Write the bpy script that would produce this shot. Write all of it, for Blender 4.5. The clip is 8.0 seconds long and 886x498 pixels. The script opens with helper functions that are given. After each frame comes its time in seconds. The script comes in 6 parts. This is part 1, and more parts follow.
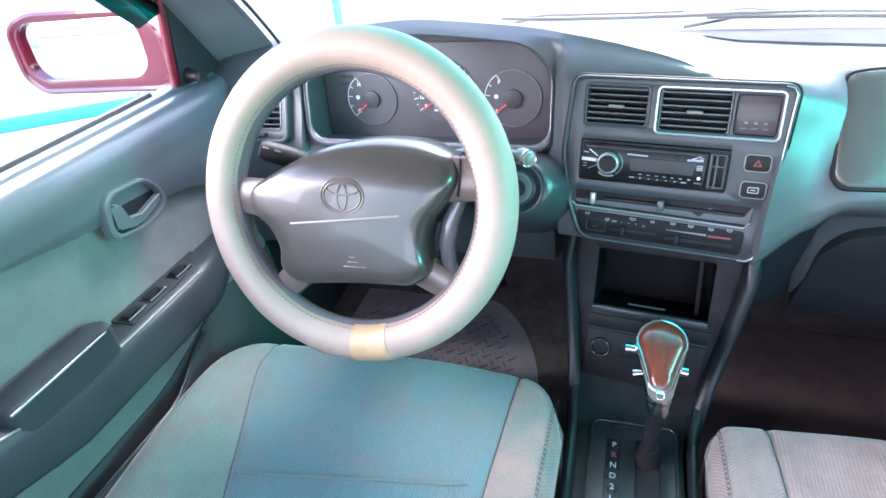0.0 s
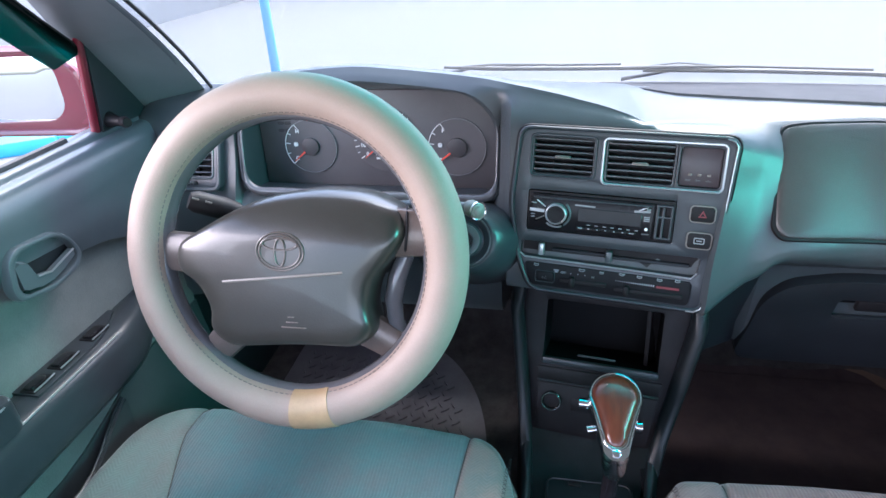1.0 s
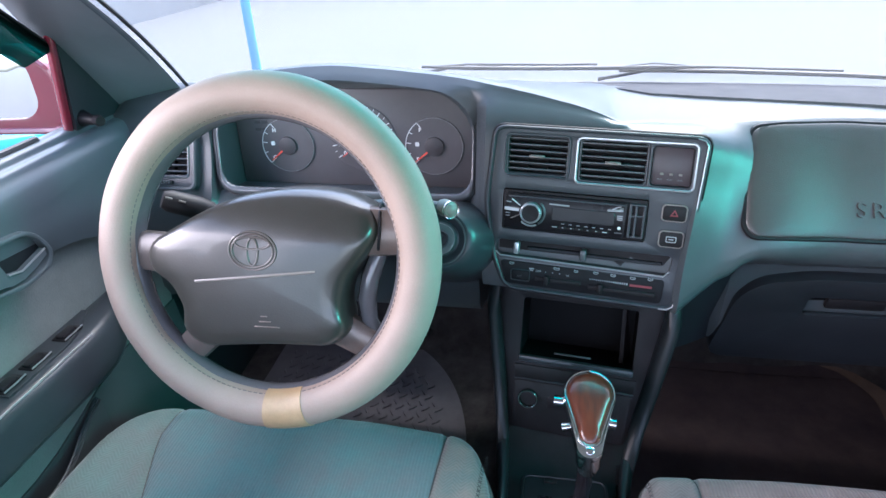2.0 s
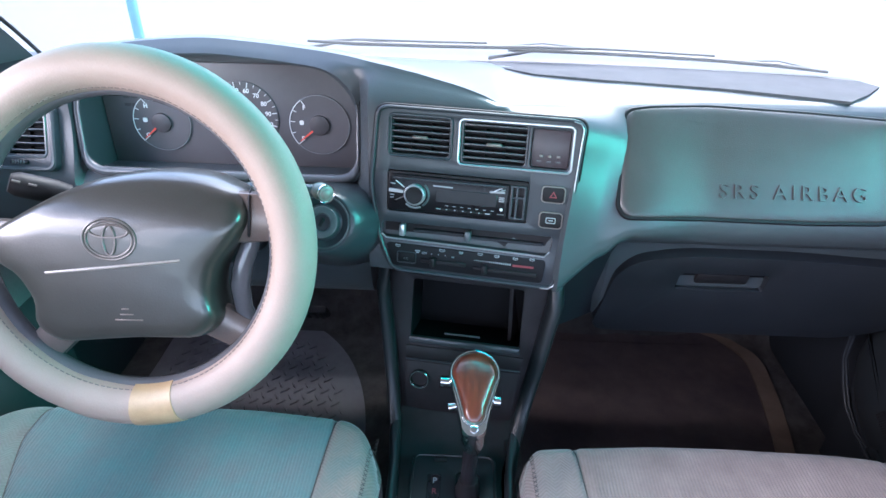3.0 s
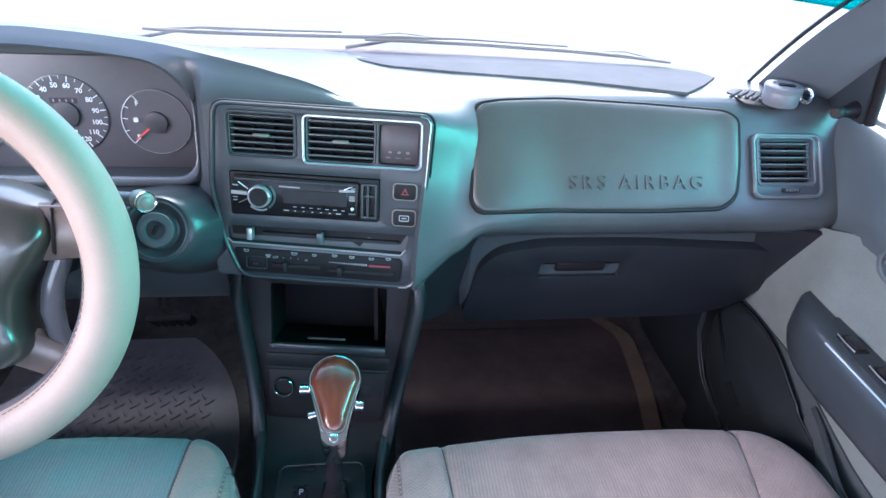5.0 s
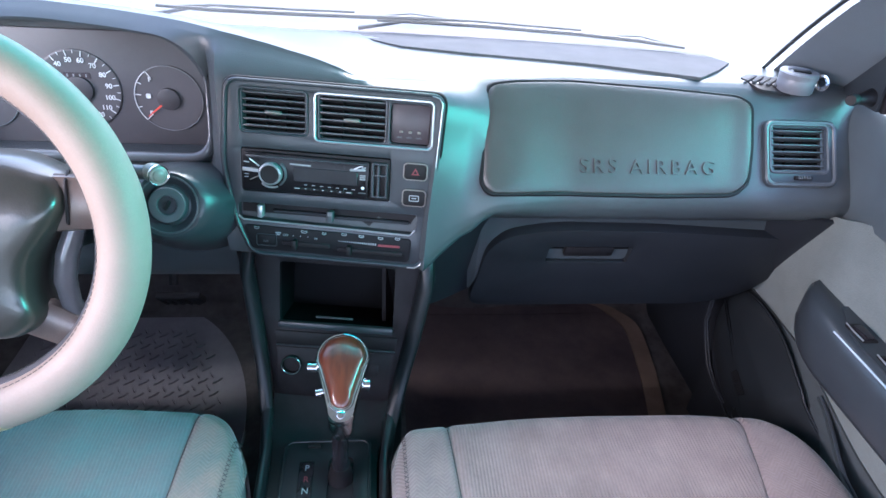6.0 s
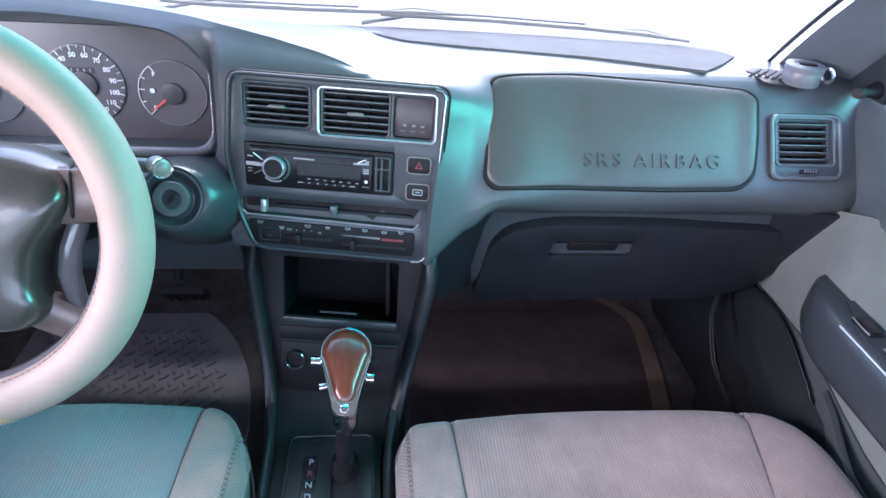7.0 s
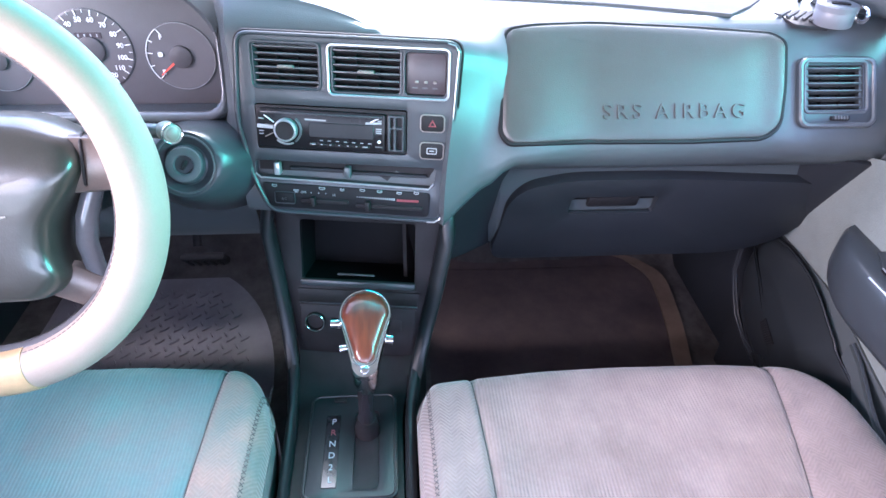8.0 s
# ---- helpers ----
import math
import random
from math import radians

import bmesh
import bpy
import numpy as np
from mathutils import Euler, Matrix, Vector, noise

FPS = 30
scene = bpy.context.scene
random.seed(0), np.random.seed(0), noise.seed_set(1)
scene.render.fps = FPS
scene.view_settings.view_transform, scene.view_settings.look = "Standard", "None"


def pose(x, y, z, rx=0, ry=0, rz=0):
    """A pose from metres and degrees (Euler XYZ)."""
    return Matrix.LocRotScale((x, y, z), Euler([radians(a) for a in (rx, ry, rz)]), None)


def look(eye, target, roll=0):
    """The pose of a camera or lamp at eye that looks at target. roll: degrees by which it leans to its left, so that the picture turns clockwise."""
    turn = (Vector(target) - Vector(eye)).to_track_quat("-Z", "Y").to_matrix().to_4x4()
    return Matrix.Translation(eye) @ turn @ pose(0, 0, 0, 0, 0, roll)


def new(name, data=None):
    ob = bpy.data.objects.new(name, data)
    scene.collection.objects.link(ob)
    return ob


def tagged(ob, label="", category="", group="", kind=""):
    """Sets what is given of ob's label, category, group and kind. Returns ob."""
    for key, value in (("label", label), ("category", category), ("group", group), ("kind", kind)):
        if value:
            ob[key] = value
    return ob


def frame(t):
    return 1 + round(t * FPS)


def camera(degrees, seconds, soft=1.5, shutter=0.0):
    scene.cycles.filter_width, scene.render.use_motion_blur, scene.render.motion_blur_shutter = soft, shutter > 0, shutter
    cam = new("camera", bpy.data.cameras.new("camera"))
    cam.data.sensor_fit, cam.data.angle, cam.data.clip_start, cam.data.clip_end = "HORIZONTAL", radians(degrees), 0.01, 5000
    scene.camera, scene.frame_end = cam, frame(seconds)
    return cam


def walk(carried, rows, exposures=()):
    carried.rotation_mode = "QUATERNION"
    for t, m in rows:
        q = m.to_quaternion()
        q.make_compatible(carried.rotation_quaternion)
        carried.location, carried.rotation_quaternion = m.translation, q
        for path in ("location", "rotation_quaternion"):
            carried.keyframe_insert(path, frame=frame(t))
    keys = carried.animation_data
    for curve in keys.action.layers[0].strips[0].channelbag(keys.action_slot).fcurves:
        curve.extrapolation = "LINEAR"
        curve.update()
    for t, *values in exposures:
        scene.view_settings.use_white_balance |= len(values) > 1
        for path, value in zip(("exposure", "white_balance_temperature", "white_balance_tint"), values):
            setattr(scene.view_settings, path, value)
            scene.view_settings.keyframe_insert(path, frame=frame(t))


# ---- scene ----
cam = camera(72.3, 8.0)
PATH = [
    (0, (-0.063, -0.075, 1.202), (-0.616, 1.525, 0.139), -5.9),
    (0.5, (-0.081, -0.054, 1.209), (-0.471, 1.651, 0.238), -3.5),
    (1, (-0.085, -0.038, 1.199), (-0.445, 1.678, 0.236), -3.0),
    (2.3, (-0.062, -0.037, 1.199), (-0.338, 1.689, 0.229), -1.9),
    (2.5, (-0.058, -0.035, 1.194), (-0.243, 1.688, 0.196), -0.4),
    (3, (-0.022, -0.017, 1.203), (-0.08, 1.688, 0.159), 1.0),
    (3.5, (0.012, 0.002, 1.21), (0.105, 1.697, 0.154), 2.9),
    (4, (0.039, 0.01, 1.213), (0.246, 1.689, 0.147), 3.8),
    (4.5, (0.049, 0.016, 1.211), (0.299, 1.69, 0.146), 3.6),
    (6, (0.045, 0.006, 1.2), (0.266, 1.657, 0.093), 4.5),
    (6.5, (0.047, 0.006, 1.194), (0.281, 1.664, 0.1), 5.1),
    (7, (0.046, 0.004, 1.195), (0.253, 1.653, 0.082), 4.2),
    (7.5, (0.048, -0.003, 1.204), (0.201, 1.603, 0.022), 2.3),
    (8, (0.05, 0.012, 1.19), (0.193, 1.587, -0.034), 1.7),
]
LEVELS = [(0.0, 4.05), (0.5, 3.75), (1.0, 3.25), (2.5, 3.25), (3.0, 3.55), (3.5, 3.65), (4.5, 3.65), (6.5, 3.6), (7.0, 3.65), (7.5, 4.3), (8.0, 4.3)]
KELVIN = {0.0: 6050, 0.5: 5900, 1.0: 5980, 2.5: 5850, 3.0: 5750, 3.5: 5700, 4.5: 5700, 6.5: 5780, 7.0: 5800, 7.5: 5880, 8.0: 5900}
TINTS = {0.0: 11, 0.5: 10, 1.0: 10, 2.5: 9, 3.0: 8, 3.5: 9, 4.5: 9.5, 6.5: 12, 7.0: 14, 7.5: 17, 8.0: 18}
walk(cam, [(t, look(eye, target, roll)) for t, eye, target, roll in PATH], exposures=[(t, stops, KELVIN[t], TINTS[t]) for t, stops in LEVELS])

# ---- world and light ----
SUN_EL, SUN_AZ = radians(58), radians(20)
world = bpy.data.worlds.new("sky")
scene.world = world
world.use_nodes = True
wn = world.node_tree.nodes
sky = wn.new("ShaderNodeTexSky")
sky.sky_type, sky.sun_disc, sky.sun_elevation, sky.sun_rotation = "NISHITA", False, SUN_EL, SUN_AZ
sky.air_density, sky.dust_density = 1.0, 4.0
wn["Background"].inputs["Strength"].default_value = 0.15
world.node_tree.links.new(sky.outputs["Color"], wn["Background"].inputs["Color"])

sun = new("sun", bpy.data.lights.new("sun", "SUN"))
sun.data.energy, sun.data.angle, sun.data.color = 0.6, radians(40), (1.0, 0.96, 0.92)
sun_from = Vector((math.sin(SUN_AZ) * math.cos(SUN_EL), math.cos(SUN_AZ) * math.cos(SUN_EL), math.sin(SUN_EL)))
sun.matrix_world = look(sun_from * 20, (0, 0, 0))


def window_light(name, at, to, sx, sy, watts, colour, spread=180):
    """Skylight that falls in through one window opening."""
    lamp = new(name, bpy.data.lights.new(name, "AREA"))
    lamp.data.shape, lamp.data.size, lamp.data.size_y = "RECTANGLE", sx, sy
    lamp.data.energy, lamp.data.color, lamp.data.spread = watts, colour, radians(spread)
    lamp.matrix_world = look(at, to)
    return lamp


window_light("skylight_left_windows", (-1.02, -0.16, 1.20), (0.0, 0.04, 0.86), 1.30, 0.30, 1.80, (1.0, 0.83, 0.83), 112)
window_light("skylight_right_window", (0.97, 0.34, 1.14), (-0.6, 0.62, 0.70), 0.56, 0.26, 0.24, (0.03, 1.0, 0.72), 76)
window_light("skylight_rear_window", (-0.02, -1.02, 1.12), (-0.02, 0.6, 0.90), 1.15, 0.32, 0.34, (1.0, 0.92, 0.97))


# ---- materials ----
def material(name, base, rough=0.5, metal=0.0, var=0.12, scale=9.0, grain=700.0, bump=0.08, coat=0.0, spec=0.5,
             sheen=0.0, second=None, spots=0.5, rvar=0.03):
    """Plain surface with stains at one scale and grain with fine relief at another."""
    m = bpy.data.materials.new(name)
    m.use_nodes = True
    n, l = m.node_tree.nodes, m.node_tree.links
    b = n["Principled BSDF"]
    tc = n.new("ShaderNodeTexCoord")
    big, fine = n.new("ShaderNodeTexNoise"), n.new("ShaderNodeTexNoise")
    big.inputs["Scale"].default_value, big.inputs["Detail"].default_value = scale, 6
    big.inputs["Roughness"].default_value = 0.65
    fine.inputs["Scale"].default_value, fine.inputs["Detail"].default_value = grain, 2
    l.new(tc.outputs["Object"], big.inputs["Vector"])
    l.new(tc.outputs["Object"], fine.inputs["Vector"])
    ramp = n.new("ShaderNodeValToRGB")
    lo = [c * (1 - var) for c in base] if second is None else list(second)
    hi = [min(1, c * (1 + var)) for c in base]
    ramp.color_ramp.elements[0].color, ramp.color_ramp.elements[1].color = (*lo, 1), (*hi, 1)
    ramp.color_ramp.elements[0].position, ramp.color_ramp.elements[1].position = spots - 0.18, spots + 0.18
    l.new(big.outputs["Fac"], ramp.inputs["Fac"])
    mix = n.new("ShaderNodeMix")
    mix.data_type, mix.blend_type = "RGBA", "MULTIPLY"
    mix.inputs["Factor"].default_value = 1.0
    fr = n.new("ShaderNodeMapRange")
    fr.inputs["To Min"].default_value, fr.inputs["To Max"].default_value = 1 - var, 1 + var * 0.6
    l.new(fine.outputs["Fac"], fr.inputs["Value"])
    l.new(ramp.outputs["Color"], mix.inputs["A"])
    l.new(fr.outputs["Result"], mix.inputs["B"])
    l.new(mix.outputs["Result"], b.inputs["Base Color"])
    rr = n.new("ShaderNodeMapRange")
    rr.inputs["To Min"].default_value, rr.inputs["To Max"].default_value = max(0.02, rough - rvar), min(1, rough + rvar)
    l.new(big.outputs["Fac"], rr.inputs["Value"])
    l.new(rr.outputs["Result"], b.inputs["Roughness"])
    b.inputs["Metallic"].default_value = metal
    b.inputs["Specular IOR Level"].default_value = spec
    b.inputs["Coat Weight"].default_value = coat
    b.inputs["Sheen Weight"].default_value = sheen
    if bump > 0:
        bp = n.new("ShaderNodeBump")
        bp.inputs["Strength"].default_value, bp.inputs["Distance"].default_value = bump, 0.001
        l.new(fine.outputs["Fac"], bp.inputs["Height"])
        l.new(bp.outputs["Normal"], b.inputs["Normal"])
    return m


def ribbed(name, base, pitch, chevron=False, rough=0.95, second=None, relief=0.5, dark=0.95):
    """Ribbed velour: fine lengthwise cords, as straight lines or in a herringbone."""
    m = material(name, base, rough=rough, var=0.16, scale=11, grain=260, bump=0.0, sheen=0.35, spec=0.2, second=second)
    n, l = m.node_tree.nodes, m.node_tree.links
    b = n["Principled BSDF"]
    tc = n.new("ShaderNodeTexCoord")
    sep = n.new("ShaderNodeSeparateXYZ")
    l.new(tc.outputs["Object"], sep.inputs["Vector"])
    src = sep.outputs["X"]
    if chevron:
        pp = n.new("ShaderNodeMath")
        pp.operation = "PINGPONG"
        pp.inputs[1].default_value = 0.012
        l.new(sep.outputs["X"], pp.inputs[0])
        add = n.new("ShaderNodeMath")
        l.new(pp.outputs[0], add.inputs[0])
        l.new(sep.outputs["Y"], add.inputs[1])
        src = add.outputs[0]
    mul = n.new("ShaderNodeMath")
    mul.operation = "MULTIPLY"
    mul.inputs[1].default_value = 2 * math.pi / pitch
    l.new(src, mul.inputs[0])
    sn = n.new("ShaderNodeMath")
    sn.operation = "SINE"
    l.new(mul.outputs[0], sn.inputs[0])
    bp = n.new("ShaderNodeBump")
    bp.inputs["Strength"].default_value, bp.inputs["Distance"].default_value = relief, 0.0008
    l.new(sn.outputs[0], bp.inputs["Height"])
    l.new(bp.outputs["Normal"], b.inputs["Normal"])
    old = b.inputs["Base Color"].links[0].from_socket
    mix = n.new("ShaderNodeMix")
    mix.data_type, mix.blend_type = "RGBA", "MULTIPLY"
    mix.inputs["Factor"].default_value = 1.0
    mr = n.new("ShaderNodeMapRange")
    mr.inputs["From Min"].default_value = -1.0
    mr.inputs["To Min"].default_value, mr.inputs["To Max"].default_value = dark, 1.015
    l.new(sn.outputs[0], mr.inputs["Value"])
    l.new(old, mix.inputs["A"])
    l.new(mr.outputs["Result"], mix.inputs["B"])
    l.new(mix.outputs["Result"], b.inputs["Base Color"])
    return m


def glass(name, tint, dust=0.0, dust_colour=(0.8, 0.8, 0.78)):
    """A thin pane: tinted see-through, a little mirror gloss, and a film of dust in patches."""
    m = bpy.data.materials.new(name)
    m.use_nodes = True
    n, l = m.node_tree.nodes, m.node_tree.links
    n.remove(n["Principled BSDF"])
    out = n["Material Output"]
    tr, gl, mx = n.new("ShaderNodeBsdfTransparent"), n.new("ShaderNodeBsdfGlossy"), n.new("ShaderNodeMixShader")
    tr.inputs["Color"].default_value = (*tint, 1)
    gl.inputs["Roughness"].default_value = 0.02
    mx.inputs[0].default_value = 0.03
    l.new(tr.outputs[0], mx.inputs[1])
    l.new(gl.outputs[0], mx.inputs[2])
    last = mx
    if dust > 0:
        tl, nz, mr, m2 = n.new("ShaderNodeBsdfTranslucent"), n.new("ShaderNodeTexNoise"), n.new("ShaderNodeMapRange"), n.new("ShaderNodeMixShader")
        tl.inputs["Color"].default_value = (*dust_colour, 1)
        nz.inputs["Scale"].default_value, nz.inputs["Detail"].default_value = 5, 8
        mr.inputs["To Min"].default_value, mr.inputs["To Max"].default_value = dust * 0.9, dust * 1.1
        l.new(nz.outputs["Fac"], mr.inputs["Value"])
        l.new(mr.outputs["Result"], m2.inputs[0])
        l.new(mx.outputs[0], m2.inputs[1])
        l.new(tl.outputs[0], m2.inputs[2])
        last = m2
    l.new(last.outputs[0], out.inputs["Surface"])
    return m


def wood(name):
    m = material(name, (0.20, 0.05, 0.02), rough=0.30, var=0.2, coat=0.5, bump=0.0, scale=30)
    n, l = m.node_tree.nodes, m.node_tree.links
    b = n["Principled BSDF"]
    tc, mp, wv, ramp = n.new("ShaderNodeTexCoord"), n.new("ShaderNodeMapping"), n.new("ShaderNodeTexNoise"), n.new("ShaderNodeValToRGB")
    mp.inputs["Scale"].default_value = (160, 25, 25)
    wv.inputs["Scale"].default_value, wv.inputs["Detail"].default_value = 1.0, 5
    l.new(tc.outputs["Object"], mp.inputs["Vector"])
    l.new(mp.outputs["Vector"], wv.inputs["Vector"])
    ramp.color_ramp.elements[0].position, ramp.color_ramp.elements[1].position = 0.35, 0.7
    ramp.color_ramp.elements[0].color, ramp.color_ramp.elements[1].color = (0.085, 0.018, 0.009, 1), (0.145, 0.034, 0.015, 1)
    l.new(wv.outputs["Fac"], ramp.inputs["Fac"])
    l.new(ramp.outputs["Color"], b.inputs["Base Color"])
    return m


PAD = material("dash_pad_grey_vinyl", (0.064, 0.073, 0.079), rough=0.31, var=0.10, scale=6, grain=900, bump=0.25)
AIRVINYL = material("airbag_cover_vinyl", (0.056, 0.053, 0.051), rough=0.31, var=0.16, scale=5, grain=900, bump=0.28, rvar=0.06)
BEZEL = material("bezel_grey_plastic", (0.036, 0.042, 0.049), rough=0.29, var=0.10, scale=14, grain=900, bump=0.15, spec=0.4)
LOWER = material("lower_dash_charcoal_plastic", (0.018, 0.020, 0.024), rough=0.42, var=0.14, scale=10, grain=700, bump=0.25, spec=0.25)
BLACK = material("black_plastic", (0.0150, 0.0135, 0.0150), rough=0.48, var=0.25, scale=30, bump=0.1, spec=0.2)
GLOSS = material("gloss_black_plastic", (0.018, 0.016, 0.019), rough=0.18, var=0.3, scale=30, bump=0.0)
SLAT = material("vent_slat_plastic", (0.075, 0.081, 0.088), rough=0.30, var=0.1, scale=30, bump=0.05)
DEFROST = material("defroster_tray_plastic", (0.10, 0.098, 0.10), rough=1.0, var=0.10, scale=12, bump=0.3, spec=0.05)
WHITE = material("white_print", (0.75, 0.77, 0.78), rough=0.6, var=0.05, bump=0.0)
NEEDLE = material("gauge_needle_orange_red", (0.75, 0.10, 0.07), rough=0.4, var=0.05, bump=0.0)
DIAL = material("dial_face_grey", (0.105, 0.099, 0.106), rough=0.4, var=0.08, scale=20, bump=0.0)
TIN = material("grey_tin_paint", (0.17, 0.17, 0.185), rough=0.35, var=0.08, scale=30, bump=0.0)
# Near-black: the shade inside vents and recesses is put into the colour.
SLOTSHADE = material("shaded_slot_plastic", (0.0055, 0.0055, 0.0065), rough=0.6, var=0.2, scale=20, bump=0.1, spec=0.1)
HEATER = material("heater_face_matt_black", (0.009, 0.009, 0.011), rough=0.5, var=0.2, scale=30, bump=0.1, spec=0.16)
RADIO = material("radio_face_black", (0.009, 0.008, 0.010), rough=0.28, var=0.2, scale=30, bump=0.0, spec=0.22)
SCREEN = material("radio_display_pane", (0.026, 0.025, 0.029), rough=0.22, var=0.1, scale=30, bump=0.0, spec=0.3)
CLOCK = material("smoked_clock_pane", (0.052, 0.040, 0.046), rough=0.35, var=0.1, scale=30, bump=0.0)
DIMRED = material("faded_red_print", (0.19, 0.028, 0.036), rough=0.5, var=0.1, bump=0.0)
DIMWHITE = material("faded_white_print", (0.30, 0.31, 0.33), rough=0.6, var=0.1, bump=0.0)
CHROME = material("worn_chrome", (0.66, 0.66, 0.67), rough=0.15, metal=1.0, var=0.06, scale=60, bump=0.02)
SILVER = material("silver_paint", (0.50, 0.51, 0.53), rough=0.32, metal=0.7, var=0.06, bump=0.0)
COVER = material("cream_leather_wheel_cover", (0.312, 0.244, 0.204), rough=0.55, var=0.07, scale=10, grain=500, bump=0.25)
TAPE = material("yellowed_tape", (0.42, 0.29, 0.165), rough=0.4, var=0.12, scale=40, bump=0.1)
THREAD = material("grey_thread", (0.16, 0.14, 0.13), rough=0.9, var=0.1, bump=0.0)
HUB = material("wheel_pad_vinyl", (0.034, 0.032, 0.029), rough=0.29, var=0.16, scale=7, grain=500, bump=0.12, coat=0.25)
SPOKE = material("wheel_spoke_plastic", (0.19, 0.17, 0.155), rough=0.35, var=0.12, scale=20, bump=0.1)
SPOKEWARM = material("wheel_spoke_warm_metal", (0.16, 0.125, 0.110), rough=0.3, var=0.15, scale=25, bump=0.05, metal=0.3)
SPOKEDARK = material("wheel_spoke_brown_plastic", (0.085, 0.072, 0.066), rough=0.32, var=0.15, scale=25, bump=0.1)
LIP = material("shiny_grey_lip", (0.11, 0.11, 0.12), rough=0.12, var=0.1, scale=20, bump=0.02)
SEAT = ribbed("seat_grey_ribbed_velour", (0.174, 0.130, 0.124), 0.0045, second=(0.128, 0.094, 0.089), relief=0.38, dark=0.84)
# Teal window light is put into the driver seat's cloth colour.
SEATTEALLIT = ribbed("seat_teal_lit_ribbed_velour", (0.062, 0.130, 0.139), 0.0045, second=(0.110, 0.124, 0.130), relief=0.32, dark=0.87)
BOLSTER = ribbed("seat_grey_herringbone_velour", (0.171, 0.128, 0.122), 0.0055, chevron=True, second=(0.136, 0.103, 0.100), relief=0.25, dark=0.90)
# Worn patches, with the teal light painted in as the second tone.
BOLSTERWORNTEAL = ribbed("seat_worn_teal_lit_herringbone_velour", (0.190, 0.130, 0.112), 0.0055, chevron=True, second=(0.104, 0.126, 0.120), relief=0.2, dark=0.93)
RIDGE = material("console_ridge_plastic", (0.013, 0.015, 0.017), rough=0.36, var=0.12, scale=20, bump=0.05, spec=0.32)
# The outer driver bolster carries the same teal light in its base colour.
BOLSTERTEALLIT = ribbed("seat_teal_lit_herringbone_velour", (0.088, 0.140, 0.133), 0.0055, chevron=True, second=(0.122, 0.124, 0.120), relief=0.18, dark=0.94)
SEAM = material("seat_seam_thread", (0.070, 0.060, 0.058), rough=0.9, var=0.1, bump=0.0)
SEATBASE = material("seat_side_grey_cloth", (0.16, 0.15, 0.15), rough=0.95, var=0.15, bump=0.4)
CARPET = material("brown_black_carpet", (0.062, 0.054, 0.052), rough=1.0, var=0.35, scale=25, grain=1500, bump=0.9, spec=0.1)
MATBROWN = material("worn_brown_carpet_mat", (0.062, 0.044, 0.041), rough=1.0, var=0.3, scale=7, grain=1400, bump=0.9, spec=0.1, second=(0.040, 0.029, 0.031))
MATEDGE = material("mat_edge_tan", (0.125, 0.084, 0.064), rough=0.95, var=0.2, scale=12, bump=0.5, spec=0.1)
RUBBER = material("grey_rubber_mat", (0.125, 0.114, 0.124), rough=0.5, var=0.2, scale=15, bump=0.3)
SEAL = material("black_rubber_seal", (0.018, 0.018, 0.020), rough=0.5, var=0.2, bump=0.1)
DOORPAD = material("door_upper_vinyl", (0.092, 0.110, 0.121), rough=0.28, var=0.08, scale=6, grain=800, bump=0.12)
DOORCLOTH = material("door_insert_cloth", (0.146, 0.163, 0.156), rough=0.95, var=0.14, scale=14, grain=500, bump=0.5, sheen=0.3, spec=0.2)
DOORLOW = material("door_lower_plastic", (0.055, 0.063, 0.066), rough=0.55, var=0.1, scale=10, grain=700, bump=0.2)
PILLAR = material("pillar_trim_grey", (0.150, 0.172, 0.195), rough=0.55, var=0.08, scale=8, grain=700, bump=0.2)
ROOF = material("roof_cloth_grey", (0.52, 0.50, 0.49), rough=1.0, var=0.06, scale=10, bump=0.4, spec=0.1)
PAINT = material("maroon_car_paint", (0.17, 0.012, 0.026), rough=0.22, var=0.08, scale=5, bump=0.0, coat=1.0)
PEDAL = material("worn_pedal_rubber", (0.016, 0.015, 0.016), rough=0.85, var=0.25, scale=40, bump=0.3, spec=0.15)
CAP = material("gauge_cap_plastic", (0.062, 0.057, 0.062), rough=0.5, var=0.1, scale=40, bump=0.0)
GROUND = material("pale_concrete", (0.118, 0.123, 0.129), rough=0.95, var=0.02, scale=1.2, grain=60, bump=0.12)
BLUE = material("sky_blue_paint", (0.06, 0.42, 0.66), rough=0.5, var=0.1, scale=4, grain=100, bump=0.1)
WALLPAINT = material("whitewashed_wall", (0.26, 0.265, 0.275), rough=0.95, var=0.06, scale=2, grain=80, bump=0.4)
WOOD = wood("varnished_red_wood")
MIRROR = material("mirror_glass", (0.70, 0.71, 0.73), rough=0.02, metal=1.0, var=0.01, bump=0.0)
WINDSHIELD = glass("dusty_windshield_glass", (0.76, 0.785, 0.815), dust=0.02)
VISORFILM = glass("teal_visor_plastic", (0.02, 0.17, 0.15), dust=0.03, dust_colour=(0.05, 0.50, 0.45))
TEALFILM = glass("teal_tint_film", (0.02, 0.36, 0.38), dust=0.05, dust_colour=(0.05, 0.80, 0.78))


